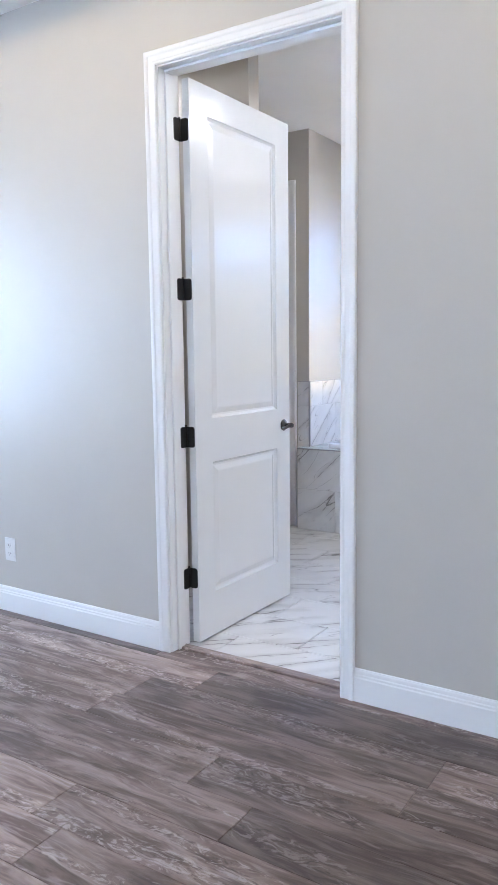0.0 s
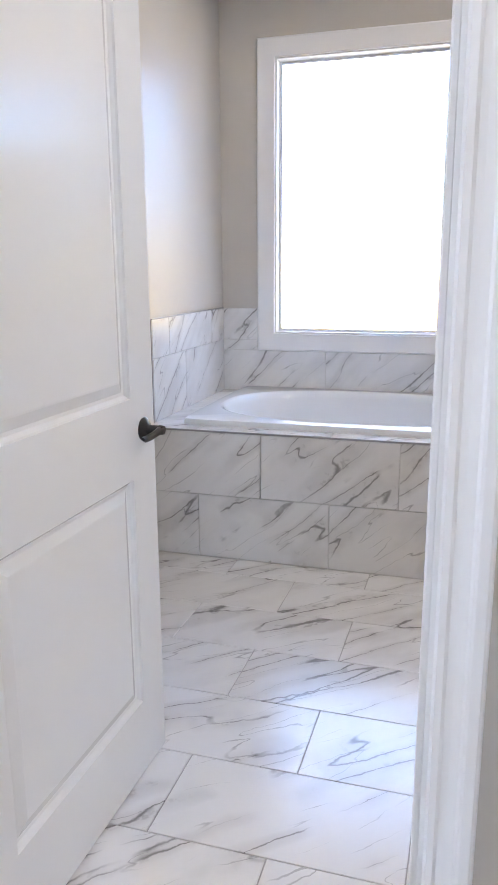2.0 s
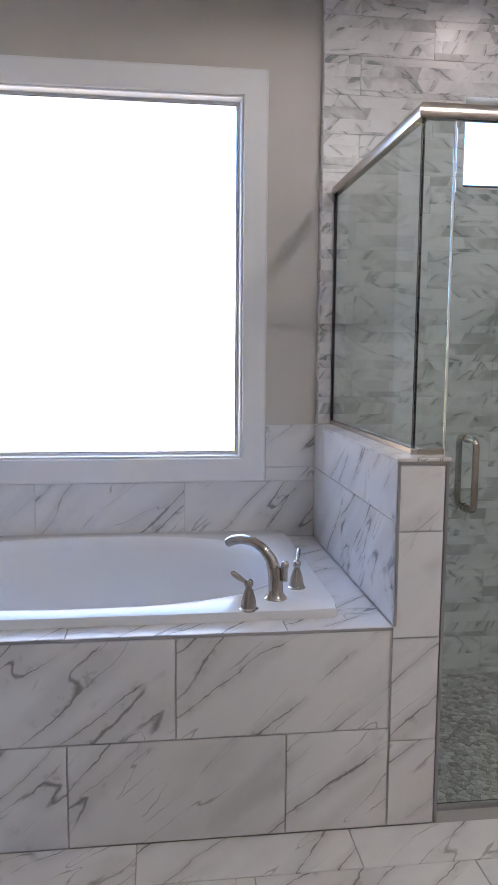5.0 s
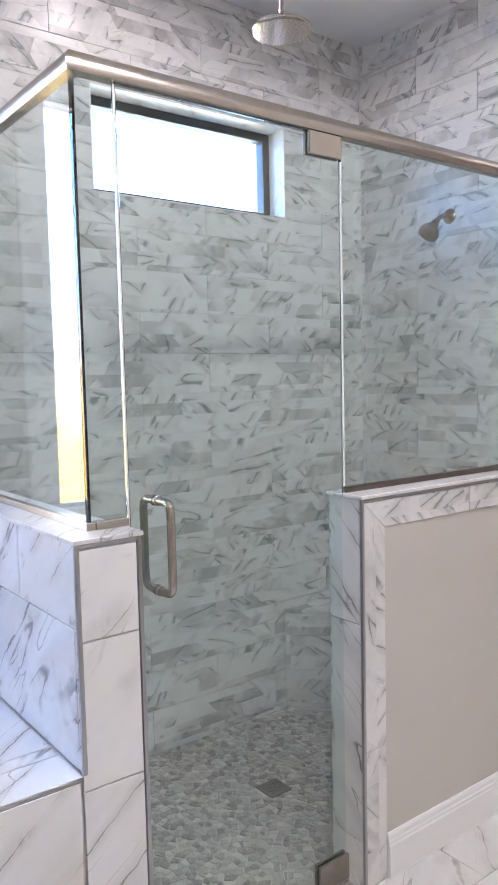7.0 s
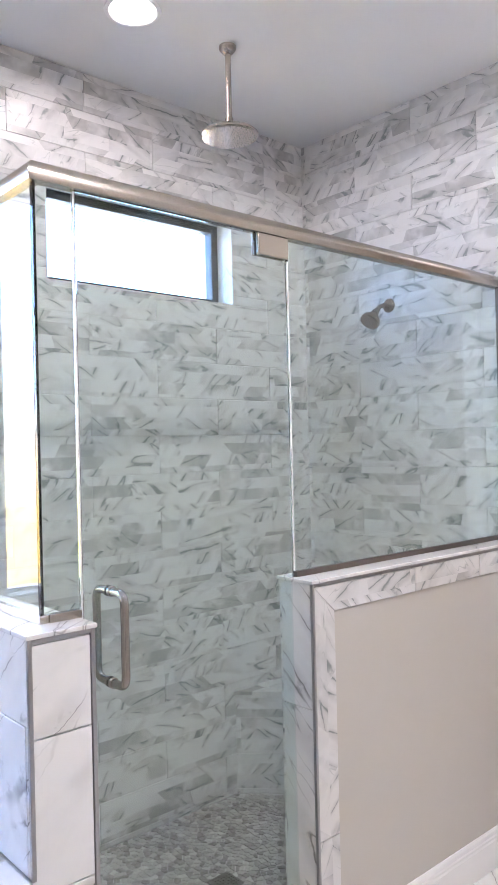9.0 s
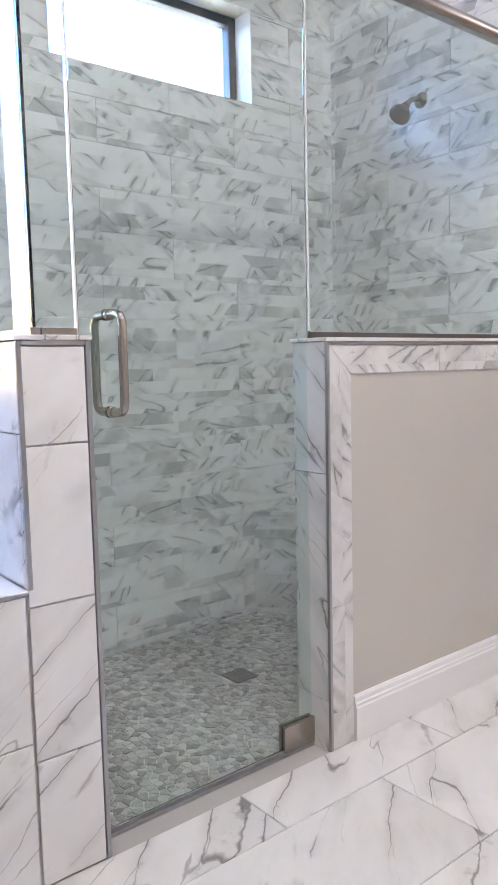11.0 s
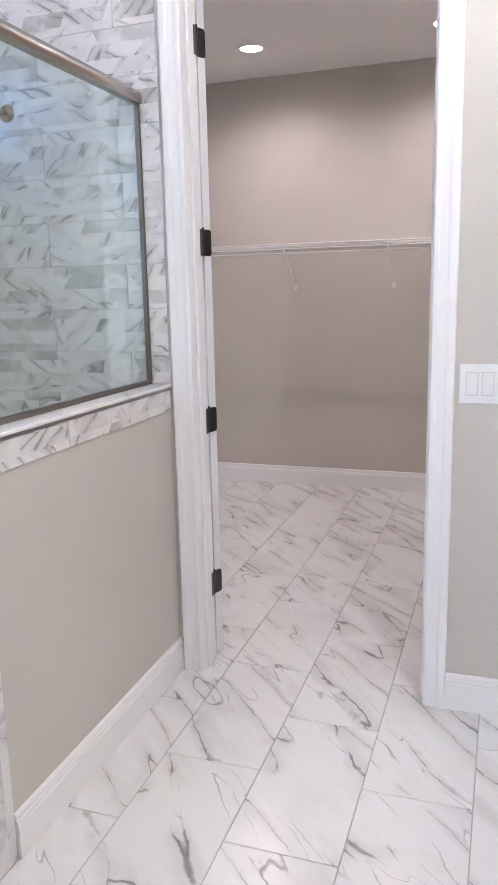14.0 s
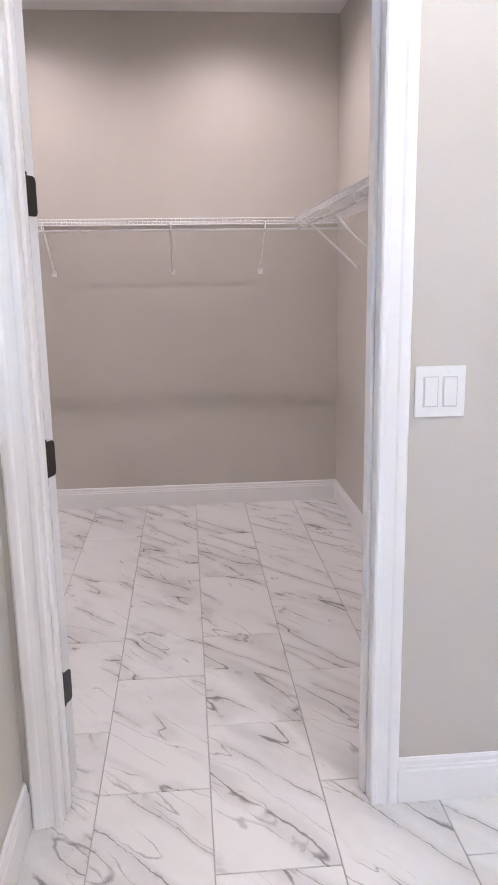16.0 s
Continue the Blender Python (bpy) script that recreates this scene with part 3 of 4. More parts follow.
def hinge_set(name, knuckles, label, axis):
    for z in HINGE_Z:
        root = tagged(obj("door_hinge", knuckles(z), BRONZE), label, "hinge", "hinges of " + name)


def leaf(bm, place, u, n, w=0.036, h=0.092, r=0.012, t=0.0025):
    """A hinge leaf with two rounded corners, its straight edge at place."""
    u, n, place = Vector(u), Vector(n), Vector(place)
    pts = [(0, -h / 2)] + [(w - r + r * math.sin(a), -h / 2 + r - r * math.cos(a)) for a in (0, 0.4, 0.8, 1.2, 1.57)] + [(w - r + r * math.cos(a), h / 2 - r + r * math.sin(a)) for a in (0, 0.4, 0.8, 1.2, 1.57)] + [(0, h / 2)]
    lo = [bm.verts.new(place + u * a + Vector((0, 0, c))) for a, c in pts]
    hi = [bm.verts.new(place + u * a + Vector((0, 0, c)) + n * t) for a, c in pts]
    bm.faces.new(lo), bm.faces.new(hi)
    for k in range(len(pts)):
        bm.faces.new((lo[k], lo[(k + 1) % len(pts)], hi[(k + 1) % len(pts)], hi[k]))


def pin(bm, x, y, z):
    for k in range(5):
        lathe(bm, [(0.0062, -0.0085), (0.0066, -0.007), (0.0066, 0.007), (0.0062, 0.0085)], Matrix.Translation((x, y, z - 0.036 + 0.018 * k)), 12)
    lathe(bm, [(0.003, 0.045), (0.0058, 0.047), (0.0045, 0.053)], Matrix.Translation((x, y, z)), 12)


def knuckle_bedroom(z):
    bm = bmesh.new()
    leaf(bm, (DX0 + 0.0002, 3.257, z), (0, -1, 0), (1, 0, 0))
    leaf(bm, (DX0 + 0.002, 3.2675, z), (1, 0.0, 0), (0, -1, 0), w=0.041)
    pin(bm, DX0 - 0.001, 3.2625, z)
    return bm


def knuckle_closet(z):
    bm = bmesh.new()
    leaf(bm, (1.441, CY1 - 0.0002, z), (-1, 0, 0), (0, -1, 0))
    d, s = math.cos(radians(68)), math.sin(radians(68))
    leaf(bm, (1.487 - 0.036 * s - 0.0005 * d, CY1 - 0.013 + 0.036 * d - 0.0005 * s, z), (s, -d, 0), (-d, -s, 0))
    pin(bm, 1.447, CY1 + 0.001, z)
    return bm


hinge_set("bedroom door", knuckle_bedroom, "black bronze butt hinge on the white door lining", 'x')
hinge_set("closet door", knuckle_closet, "black bronze butt hinge on the closet door lining", 'y')

# ---- tub ----
DECK = 0.608
deck = structure("tub_deck", boxes((-2.462, PY + 0.008, -0.004, -0.612, 5.60, DECK - 0.008), (-2.404, 5.60, -0.004, -2.23, 6.58, DECK - 0.008), (-0.825, 5.60, -0.004, -0.612, 6.58, DECK - 0.008),
                                   (-2.23, 6.53, -0.004, -0.825, 6.58, DECK - 0.008)), LGROUT, "marble-tiled tub surround with a ledge")


def ring(cx, cy, a, b, z, power, n=72):
    out = []
    for i in range(n):
        t = 2 * math.pi * i / n
        c, s = math.cos(t), math.sin(t)
        k = (abs(c) ** power + abs(s) ** power) ** (-1 / power)
        out.append((cx + a * k * c, cy + b * k * s, z))
    return out


def loft(rings, closed_end=True):
    bm = bmesh.new()
    rows = [[bm.verts.new(p) for p in r] for r in rings]
    n = len(rows[0])
    for a, b in zip(rows, rows[1:]):
        for i in range(n):
            bm.faces.new((a[i], a[(i + 1) % n], b[(i + 1) % n], b[i]))
    if closed_end:
        bm.faces.new(rows[-1])
    return bm


TX, TY = -1.508, 6.055
tub = thing("bathtub", "white acrylic drop-in bathtub with an oval basin", "bathtub", place=(0, 0, 0))
part("rim", loft([ring(TX, TY, 0.755, 0.51, DECK - 0.02, 40), ring(TX, TY, 0.757, 0.512, DECK + 0.002, 40), ring(TX, TY, 0.757, 0.512, DECK + 0.022, 40), ring(TX, TY, 0.755, 0.510, DECK + 0.027, 40), ring(TX, TY, 0.750, 0.505, DECK + 0.029, 40),
                  ring(TX - 0.02, TY + 0.01, 0.69, 0.445, DECK + 0.027, 2.5)], False), ACRYLIC, tub, smooth=True)
OV = [(0.69, 0.445, 0.027, 2.5), (0.682, 0.437, 0.025, 2.48), (0.674, 0.429, 0.018, 2.45), (0.662, 0.417, -0.01, 2.4), (0.645, 0.40, -0.08, 2.4), (0.62, 0.375, -0.18, 2.4), (0.58, 0.34, -0.32, 2.5), (0.52, 0.29, -0.39, 2.6), (0.44, 0.235, -0.412, 2.6), (0.2, 0.1, -0.416, 2.4)]
part("basin", loft([ring(TX - 0.02, TY + 0.01, p, q, DECK + z, k) for p, q, z, k in OV]), ACRYLIC, tub, smooth=True)
part("drain_cover", lathe(bmesh.new(), [(0.036, 0.0), (0.034, 0.004), (0.02, 0.006)], Matrix.Translation((TX + 0.38, TY, DECK - 0.416)), 24), NICKEL, tub, smooth=True)

# tub filler
RIM = DECK + 0.028
faucet = thing("tub_faucet", "brushed nickel roman tub faucet with two lever handles", "faucet", place=(-0.93, 5.66, RIM - 0.002))
SPX, SPY = -0.72, 0.69
bm = lathe(bmesh.new(), [(0.036, 0), (0.036, 0.004), (0.030, 0.010), (0.024, 0.020), (0.022, 0.05), (0.021, 0.09), (0.018, 0.10)], n=28)
part("base", bm, NICKEL, faucet, smooth=True)
arc = [(0.0, 0.0, 0.03), (-0.003, 0.003, 0.085), (-0.013, 0.012, 0.122), (-0.034, 0.032, 0.150), (-0.062, 0.060, 0.166), (-0.092, 0.088, 0.168), (-0.116, 0.112, 0.160), (-0.134, 0.129, 0.148)]
part("spout", tube(bmesh.new(), arc, [0.024, 0.021, 0.0180, 0.0160, 0.0150, 0.0155, 0.0165, 0.015], 16), NICKEL, faucet, smooth=True)
bm = lathe(bmesh.new(), [(0.008, 0.06), (0.008, 0.098), (0.0115, 0.104), (0.0125, 0.112), (0.010, 0.119), (0.004, 0.123)], Matrix.Translation((0.026, -0.018, 0)), 16)
part("diverter_knob", bm, NICKEL, faucet, smooth=True)
for dx, dy, ax, ay in ((-0.094, -0.09, -0.9, -0.25), (0.085, 0.10, 0.25, 0.85)):
    bm = lathe(bmesh.new(), [(0.029, 0), (0.029, 0.004), (0.024, 0.008), (0.0225, 0.018), (0.020, 0.034), (0.015, 0.050), (0.0105, 0.062), (0.0098, 0.068), (0.0130, 0.073), (0.0140, 0.080), (0.0115, 0.087), (0.007, 0.091), (0.003, 0.092)], Matrix.Translation((dx, dy, 0)), 22)
    hb = part("handle_base", bm, NICKEL, faucet, smooth=True)
    lev = [(dx, dy, 0.080), (dx + ax * 0.016, dy + ay * 0.016, 0.088), (dx + ax * 0.034, dy + ay * 0.034, 0.100), (dx + ax * 0.052, dy + ay * 0.052, 0.113), (dx + ax * 0.060, dy + ay * 0.060, 0.117)]
    part("lever", tube(bmesh.new(), lev, [0.0055, 0.006, 0.0095, 0.0090, 0.004], 12, 0.7), NICKEL, hb, smooth=True)

# metal edge strips of the tiling
structure("edge_trim_deck", boxes((-2.463, PY - 0.001, DECK - 0.011, -0.622, PY + 0.008, DECK - 0.002), bev=0.002), TRIMM, "metal tile edge strip along the tub ledge")
structure("edge_trim_alcove", boxes((-2.405, 5.529, DECK, -2.395, 5.539, 1.092), (-2.498, 5.531, 1.089, -2.405, 5.538, 1.094), (-2.401, 5.539, 1.089, -2.394, 6.569, 1.094), bev=0.002), TRIMM, "metal tile edge strip on the alcove corner")
structure("edge_trim_half_wall", boxes((-0.622, PY - 0.001, DECK, -0.612, PY + 0.009, 1.084), (-0.481, PY - 0.001, 0, -0.471, PY + 0.009, 1.084), (-0.612, PY - 0.001, 1.074, -0.481, PY + 0.009, 1.084), bev=0.002), TRIMM, "metal tile edge strips on the half wall end")
structure("edge_trim_shower_wall", boxes((0.180, PY - 0.006, 0, 0.190, PY + 0.004, 1.084), (0.190, PY - 0.006, 1.074, 1.306, PY + 0.004, 1.084), bev=0.002), TRIMM, "metal tile edge strips on the half wall")
structure("shower_sill_trim", boxes((-0.472, 5.515, -0.03, 0.182, 5.545, 0.006), bev=0.003), TRIMM, "metal sill strip under the glass door")
structure("half_wall_cap_tub", boxes((-0.626, PY - 0.004, 1.084, -0.467, YN - 0.001, 1.094), bev=0.002), MARBLE, "marble cap on the half wall")
structure("half_wall_cap_shower", boxes((0.177, PY - 0.008, 1.084, 1.312, 5.589, 1.094), bev=0.002), MARBLE, "marble cap on the half wall")

# ---- shower glass ----
GY, TOPG = 5.53, 2.035


def pane_thing(name, label, *bs):
    root = thing(name, label, "glass panel", "shower enclosure")
    p = part("glass", boxes(*bs, bev=0.0008), GLASS, root, "clear green-tinted glass")
    p.visible_shadow = False
    return root


side = pane_thing("shower_glass_panel", "clear fixed glass panel on the tub half wall", (-0.557, GY + 0.006, 1.099, -0.547, YN - 0.010, TOPG))
part("bottom_channel", boxes((-0.563, GY - 0.008, 1.094, -0.541, YN - 0.002, 1.112), bev=0.0015), NICKEL, side)
part("wall_channel", boxes((-0.561, YN - 0.022, 1.112, -0.543, YN - 0.002, TOPG), bev=0.0015), DARK, side)
front = pane_thing("shower_glass_panel", "narrow fixed glass panel beside the shower door", (-0.557, GY - 0.005, 1.099, -0.464, GY + 0.005, TOPG))
part("bottom_channel", boxes((-0.541, GY - 0.011, 1.094, -0.464, GY + 0.011, 1.112), bev=0.0015), NICKEL, front)
fixed = pane_thing("shower_glass_panel", "clear fixed glass panel on the painted half wall", (0.195, GY - 0.005, 1.099, 1.300, GY + 0.005, TOPG))
part("bottom_channel", boxes((0.195, GY - 0.011, 1.094, 1.304, GY + 0.011, 1.110), bev=0.0015), CHANNEL, fixed)
# white strip in place of the window's bright reflection on the glass edge
part("edge_seal", boxes((0.1905, GY - 0.0055, 1.112, 0.1948, GY + 0.0055, 1.966), bev=0.001), PLASTIC, fixed)
part("wall_channel", boxes((1.290, GY - 0.011, 1.110, 1.305, GY + 0.011, TOPG), bev=0.0015), CHANNEL, fixed)
gdoor = pane_thing("shower_door", "frameless clear glass shower door, closed", (-0.458, GY - 0.005, 0.012, 0.188, GY + 0.005, 2.026))
gdoor["category"] = "shower door"
for z0, z1, name in ((1.968, 2.026, "top_pivot_hinge"), (0.006, 0.078, "bottom_pivot_hinge")):
    part(name, boxes((0.075, GY - 0.016, z0, 0.187, GY - 0.0055, z1), (0.075, GY + 0.0055, z0, 0.187, GY + 0.016, z1), bev=0.002), NICKEL, gdoor)
part("edge_seal", boxes((-0.463, GY - 0.004, 0.012, -0.4585, GY + 0.004, 2.024)), PLASTIC, gdoor)
for s in (-1, 1):
    loop = bend([(-0.390, GY + s * 0.006, 0.935), (-0.390, GY + s * 0.062, 0.935), (-0.390, GY + s * 0.062, 1.140), (-0.390, GY + s * 0.006, 1.140)], 7, 0.026)
    hd = part("pull_handle", tube(bmesh.new(), loop, 0.0095, 16), NICKEL, gdoor, "brushed nickel D-shaped pull handle", smooth=True)
    for z in (0.935, 1.140):
        part("collar", lathe(bmesh.new(), [(0.0125, 0), (0.0125, 0.006), (0.0105, 0.008)], Matrix.Translation((-0.390, GY + s * 0.0055, z)) @ Matrix.Rotation(radians(-90 * s), 4, 'X'), 18), NICKEL, hd, smooth=True)

rail = thing("shower_header_rail", "brushed nickel header rail over the shower glass", "rail", "shower enclosure")
RP = [(-0.017, 0), (-0.020, 0.005), (-0.020, 0.022), (-0.017, 0.033), (-0.008, 0.042), (0.008, 0.042), (0.017, 0.033), (0.020, 0.022), (0.020, 0.005), (0.017, 0)]
part("front_bar", sweep(bmesh.new(), (RP, 2), lambda p, s: (((-0.552 + p[0]) if s == 0 else 1.306), GY + p[0], 2.027 + p[1])), NICKEL, rail, smooth=True)
part("side_bar", sweep(bmesh.new(), (RP, 2), lambda p, s: (-0.552 + p[0], ((GY + p[0]) if s == 0 else YN - 0.002), 2.027 + p[1])), NICKEL, rail, smooth=True)

# ---- shower fittings ----
rain = thing("rain_shower_head", "brushed nickel rain shower head hanging from the ceiling", "shower head", place=(0.452, 6.06, 0))
part("flange", lathe(bmesh.new(), [(0.012, 2.845), (0.020, 2.850), (0.030, 2.862), (0.031, 2.8745)], n=24), NICKEL, rain, smooth=True)
part("arm", tube(bmesh.new(), [(0, 0, 2.61), (0, 0, 2.868)], 0.0105, 16), NICKEL, rain, smooth=True)
head = part("head", lathe(bmesh.new(), [(0.070, 2.548), (0.096, 2.550), (0.102, 2.556), (0.102, 2.562), (0.094, 2.570), (0.060, 2.583), (0.026, 2.592), (0.015, 2.602), (0.014, 2.620)], n=40), NICKEL, rain, smooth=True)
bm = bmesh.new()
for ringr, count in ((0.018, 6), (0.036, 12), (0.054, 18), (0.072, 24), (0.088, 28)):
    for i in range(count):
        a = 2 * math.pi * i / count
        lathe(bm, [(0.0012, 2.5455), (0.0019, 2.549)], Matrix.Translation((ringr * math.cos(a), ringr * math.sin(a), 0.0005)), 6)
part("nozzles", bm, DRAINM, head)
shead = thing("wall_shower_head", "brushed nickel shower head on a short wall arm", "shower head", place=(1.306, 6.045, 2.045))
part("flange", lathe(bmesh.new(), [(0.030, 0), (0.030, 0.004), (0.022, 0.010), (0.012, 0.014)], Matrix.Rotation(radians(-90), 4, 'Y'), 24), NICKEL, shead, smooth=True)
part("arm", tube(bmesh.new(), [(0, 0, 0), (-0.035, 0, 0.0), (-0.065, 0, -0.012), (-0.088, 0, -0.034)], 0.0095, 14), NICKEL, shead, smooth=True)
tilt = Matrix.Translation((-0.086, 0, -0.030)) @ Matrix.Rotation(radians(180 + 42), 4, 'Y')
hd = part("head", lathe(bmesh.new(), [(0.012, -0.004), (0.016, 0.008), (0.014, 0.018), (0.022, 0.030), (0.036, 0.048), (0.041, 0.060), (0.041, 0.070), (0.036, 0.074)], tilt, 28), NICKEL, shead, smooth=True)
bm = bmesh.new()
for r0 in (0.012, 0.024):
    for i in range(10):
        a = 2 * math.pi * i / 10
        lathe(bm, [(0.002, 0.073), (0.0016, 0.0765)], tilt @ Matrix.Translation((r0 * math.cos(a), r0 * math.sin(a), 0)), 6)
part("nozzles", bm, DARK, hd)

drain = thing("shower_drain", "square metal grate drain in the pebble floor", "drain", place=(0.352, 6.065, -0.0295))
g = boxes((-0.045, -0.045, -0.004, -0.038, 0.045, 0.002), (0.038, -0.045, -0.004, 0.045, 0.045, 0.002), (-0.038, -0.045, -0.004, 0.038, -0.038, 0.002), (-0.038, 0.038, -0.004, 0.038, 0.045, 0.002))
for i in range(6):
    q = -0.038 + 0.076 * (i + 0.5) / 6
    box(g, q - 0.0025, -0.038, -0.004, q + 0.0025, 0.038, 0.001)
    box(g, -0.038, q - 0.0025, -0.004, 0.038, q + 0.0025, 0.0012)
part("grate", g, DRAINM, drain)
# near-black plate gives the shade of the hole below the grate
part("pit", boxes((-0.038, -0.038, -0.0065, 0.038, 0.038, -0.0045)), DARK, drain)


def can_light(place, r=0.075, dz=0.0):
    root = thing("recessed_light", "white recessed ceiling downlight, seen or added, switched on", "downlight", "ceiling downlights", place=place)
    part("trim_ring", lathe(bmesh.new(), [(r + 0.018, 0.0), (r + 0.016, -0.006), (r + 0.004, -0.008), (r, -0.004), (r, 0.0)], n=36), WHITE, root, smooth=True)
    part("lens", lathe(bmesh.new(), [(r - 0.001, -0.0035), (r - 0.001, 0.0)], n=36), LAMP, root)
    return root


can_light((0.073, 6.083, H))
# unseen bedroom fixtures, assumed along with their lamps
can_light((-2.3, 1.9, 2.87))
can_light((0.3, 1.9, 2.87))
# unseen fixtures, added to go with the bathroom and passage fill
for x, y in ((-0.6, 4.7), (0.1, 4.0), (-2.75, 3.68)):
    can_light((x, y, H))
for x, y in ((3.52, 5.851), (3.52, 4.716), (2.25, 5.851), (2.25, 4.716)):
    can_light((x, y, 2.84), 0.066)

# corner bench
bench = structure("shower_bench", boxes((0, 0, 0, 0.01, 0.01, 0.01)), STRIP, "corner bench tiled in marble")
bm = bmesh.new()
tri = [(0.815, YN), (1.308, YN - 0.493), (1.308, YN)]
lo, hi = [bm.verts.new((x, y, -0.034)) for x, y in tri], [bm.verts.new((x, y, 0.392)) for x, y in tri]
bm.faces.new(lo), bm.faces.new(hi)
for i in range(3):
    bm.faces.new((lo[i], lo[(i + 1) % 3], hi[(i + 1) % 3], hi[i]))
bmesh.ops.recalc_face_normals(bm, faces=bm.faces)
bm.to_mesh(bench.data)
bm.free()
bench.data.materials[0] = LGROUT
bm = bmesh.new()
tri = [(0.797, YN - 0.001), (1.307, YN - 0.511), (1.307, YN - 0.001)]
lo, hi = [bm.verts.new((x, y, 0.395)) for x, y in tri], [bm.verts.new((x, y, 0.410)) for x, y in tri]
bm.faces.new(lo), bm.faces.new(hi)
for i in range(3):
    bm.faces.new((lo[i], lo[(i + 1) % 3], hi[(i + 1) % 3], hi[i]))
part("bench_top", bm, STRIP, bench)

# ---- closet shelves ----
SZ = 1.712


def wire_shelf(name, label, length, m, braces):
    """Runs along local x; the wall is at local y = 0, the front edge at y = -0.305."""
    root = thing(name, label, "wire shelf", "closet shelving")
    root.matrix_world = m
    for y, z, r, nm in ((-0.012, 0, 0.0036, "back_wire"), (-0.15, -0.004, 0.0036, "middle_wire"), (-0.305, 0, 0.0045, "front_wire"), (-0.305, -0.030, 0.0042, "lip_wire"), (-0.29, -0.058, 0.0062, "hanging_rod")):
        part(nm, tube(bmesh.new(), [(0, y, z), (length, y, z)], r, 8), PLASTIC, root)
    bm = bmesh.new()
    n = int(length / 0.0254)
    for i in range(n + 1):
        x = 0.004 + i * (length - 0.008) / n
        tube(bm, [(x, -0.006, 0.004), (x, -0.300, 0.004), (x, -0.3065, -0.002), (x, -0.3065, -0.028)], 0.0023, 5)
    part("cross_wires", bm, PLASTIC, root)["kind"] = "stuff"
    for x in braces:
        b = part("brace", tube(bmesh.new(), [(x, -0.295, -0.02), (x, -0.012, -0.272)], 0.0072, 8, 0.75), PLASTIC, root)
        part("foot", boxes((x - 0.014, -0.012, -0.297, x + 0.014, 0.0, -0.262), bev=0.003), PLASTIC, b)
        part("rod_hook", tube(bmesh.new(), [(x, -0.305, -0.02), (x, -0.315, -0.055), (x, -0.295, -0.072), (x, -0.276, -0.060)], 0.004, 8), PLASTIC, b)
    for i in range(int(length / 0.3)):
        x = 0.12 + i * 0.3
        part("wall_clip", boxes((x - 0.007, -0.016, -0.006, x + 0.007, 0.0, 0.012), bev=0.002), PLASTIC, root)
    return root


wire_shelf("wire_shelf", "white wire shelf with a hanging rod on the closet back wall", 2.38, Matrix.Translation((4.15, 6.50, SZ)) @ Matrix.Rotation(radians(-90), 4, 'Z'), (0.74, 1.43, 1.95))
wire_shelf("wire_shelf", "white wire shelf with a hanging rod on the closet side wall", 2.1, Matrix.Translation((3.83, 4.08, SZ)) @ Matrix.Rotation(radians(180), 4, 'Z'), (0.25, 0.85, 1.5))

# ---- switches and outlets ----
sw = thing("light_switch", "white double rocker light switch on the wall", "light switch", place=(1.314, 4.402, 1.112))
part("plate", boxes((-0.006, -0.062, -0.062, 0.0, 0.062, 0.062), bev=0.0025), PLASTIC, sw)
for y in (-0.0235, 0.0235):
    part("rocker_frame", boxes((-0.0075, y - 0.0185, -0.037, -0.0055, y - 0.0165, 0.037), (-0.0075, y + 0.0165, -0.037, -0.0055, y + 0.0185, 0.037), (-0.0075, y - 0.0165, 0.0345, -0.0055, y + 0.0165, 0.037), (-0.0075, y - 0.0165, -0.037, -0.0055, y + 0.0165, -0.0345)), LGROUT, sw)
    part("rocker", boxes((-0.0105, y - 0.016, -0.034, -0.0055, y + 0.016, 0.034), bev=0.0015), PLASTIC, sw)
    for z in (-0.048, 0.048):
        part("screw", lathe(bmesh.new(), [(0.0035, 0), (0.003, 0.0012)], Matrix.Translation((-0.0058, y, z)) @ Matrix.Rotation(radians(-90), 4, 'Y'), 10), PLASTIC, sw)
outlet = thing("wall_outlet", "white duplex wall outlet above the baseboard", "outlet", place=(-2.842, 3.13, 0.328))
part("plate", boxes((-0.038, -0.006, -0.060, 0.038, 0.0, 0.060), bev=0.0025), PLASTIC, outlet)
for z in (-0.021, 0.021):
    f = part("receptacle", boxes((-0.017, -0.0085, z - 0.0145, 0.017, -0.0055, z + 0.0145), bev=0.0012), PLASTIC, outlet)
    # near-black bars on the face, coloured as the shade inside the openings
    part("slots", boxes((-0.008, -0.0092, z - 0.003, -0.006, -0.0084, z + 0.006), (0.006, -0.0092, z - 0.003, 0.008, -0.0084, z + 0.005), (-0.002, -0.0092, z - 0.010, 0.002, -0.0084, z - 0.006)), DARK, f)

# ---- tiles, planks and stones ----
X, Y, Z = (1, 0, 0), (0, 1, 0), (0, 0, 1)
ROW, LEN, RY = 0.307, 0.613, 4.977


def floor_joint(row):
    return -1.652 if row % 2 == 0 else -1.352


lay(floor_bath, (0, 0, -0.004), X, Y, (-3.6, 3.227, 4.15, 6.58), LEN, ROW, floor_joint, RY, MARBLE,
    holes=((-3.6, 4.11, -1.995, 4.21), (-3.6, 5.54, -2.404, 6.6), (-2.6, PY, 1.314, 6.6), (1.40, 3.2, 4.2, 3.96)))
# tub front
lay(deck, (0, PY + 0.004, 0), X, Z, (-2.462, 0, -0.6265, 0.598), LEN, 0.303, lambda r: -1.540 if r % 2 == 0 else -1.854, 0.0, MARBLE)
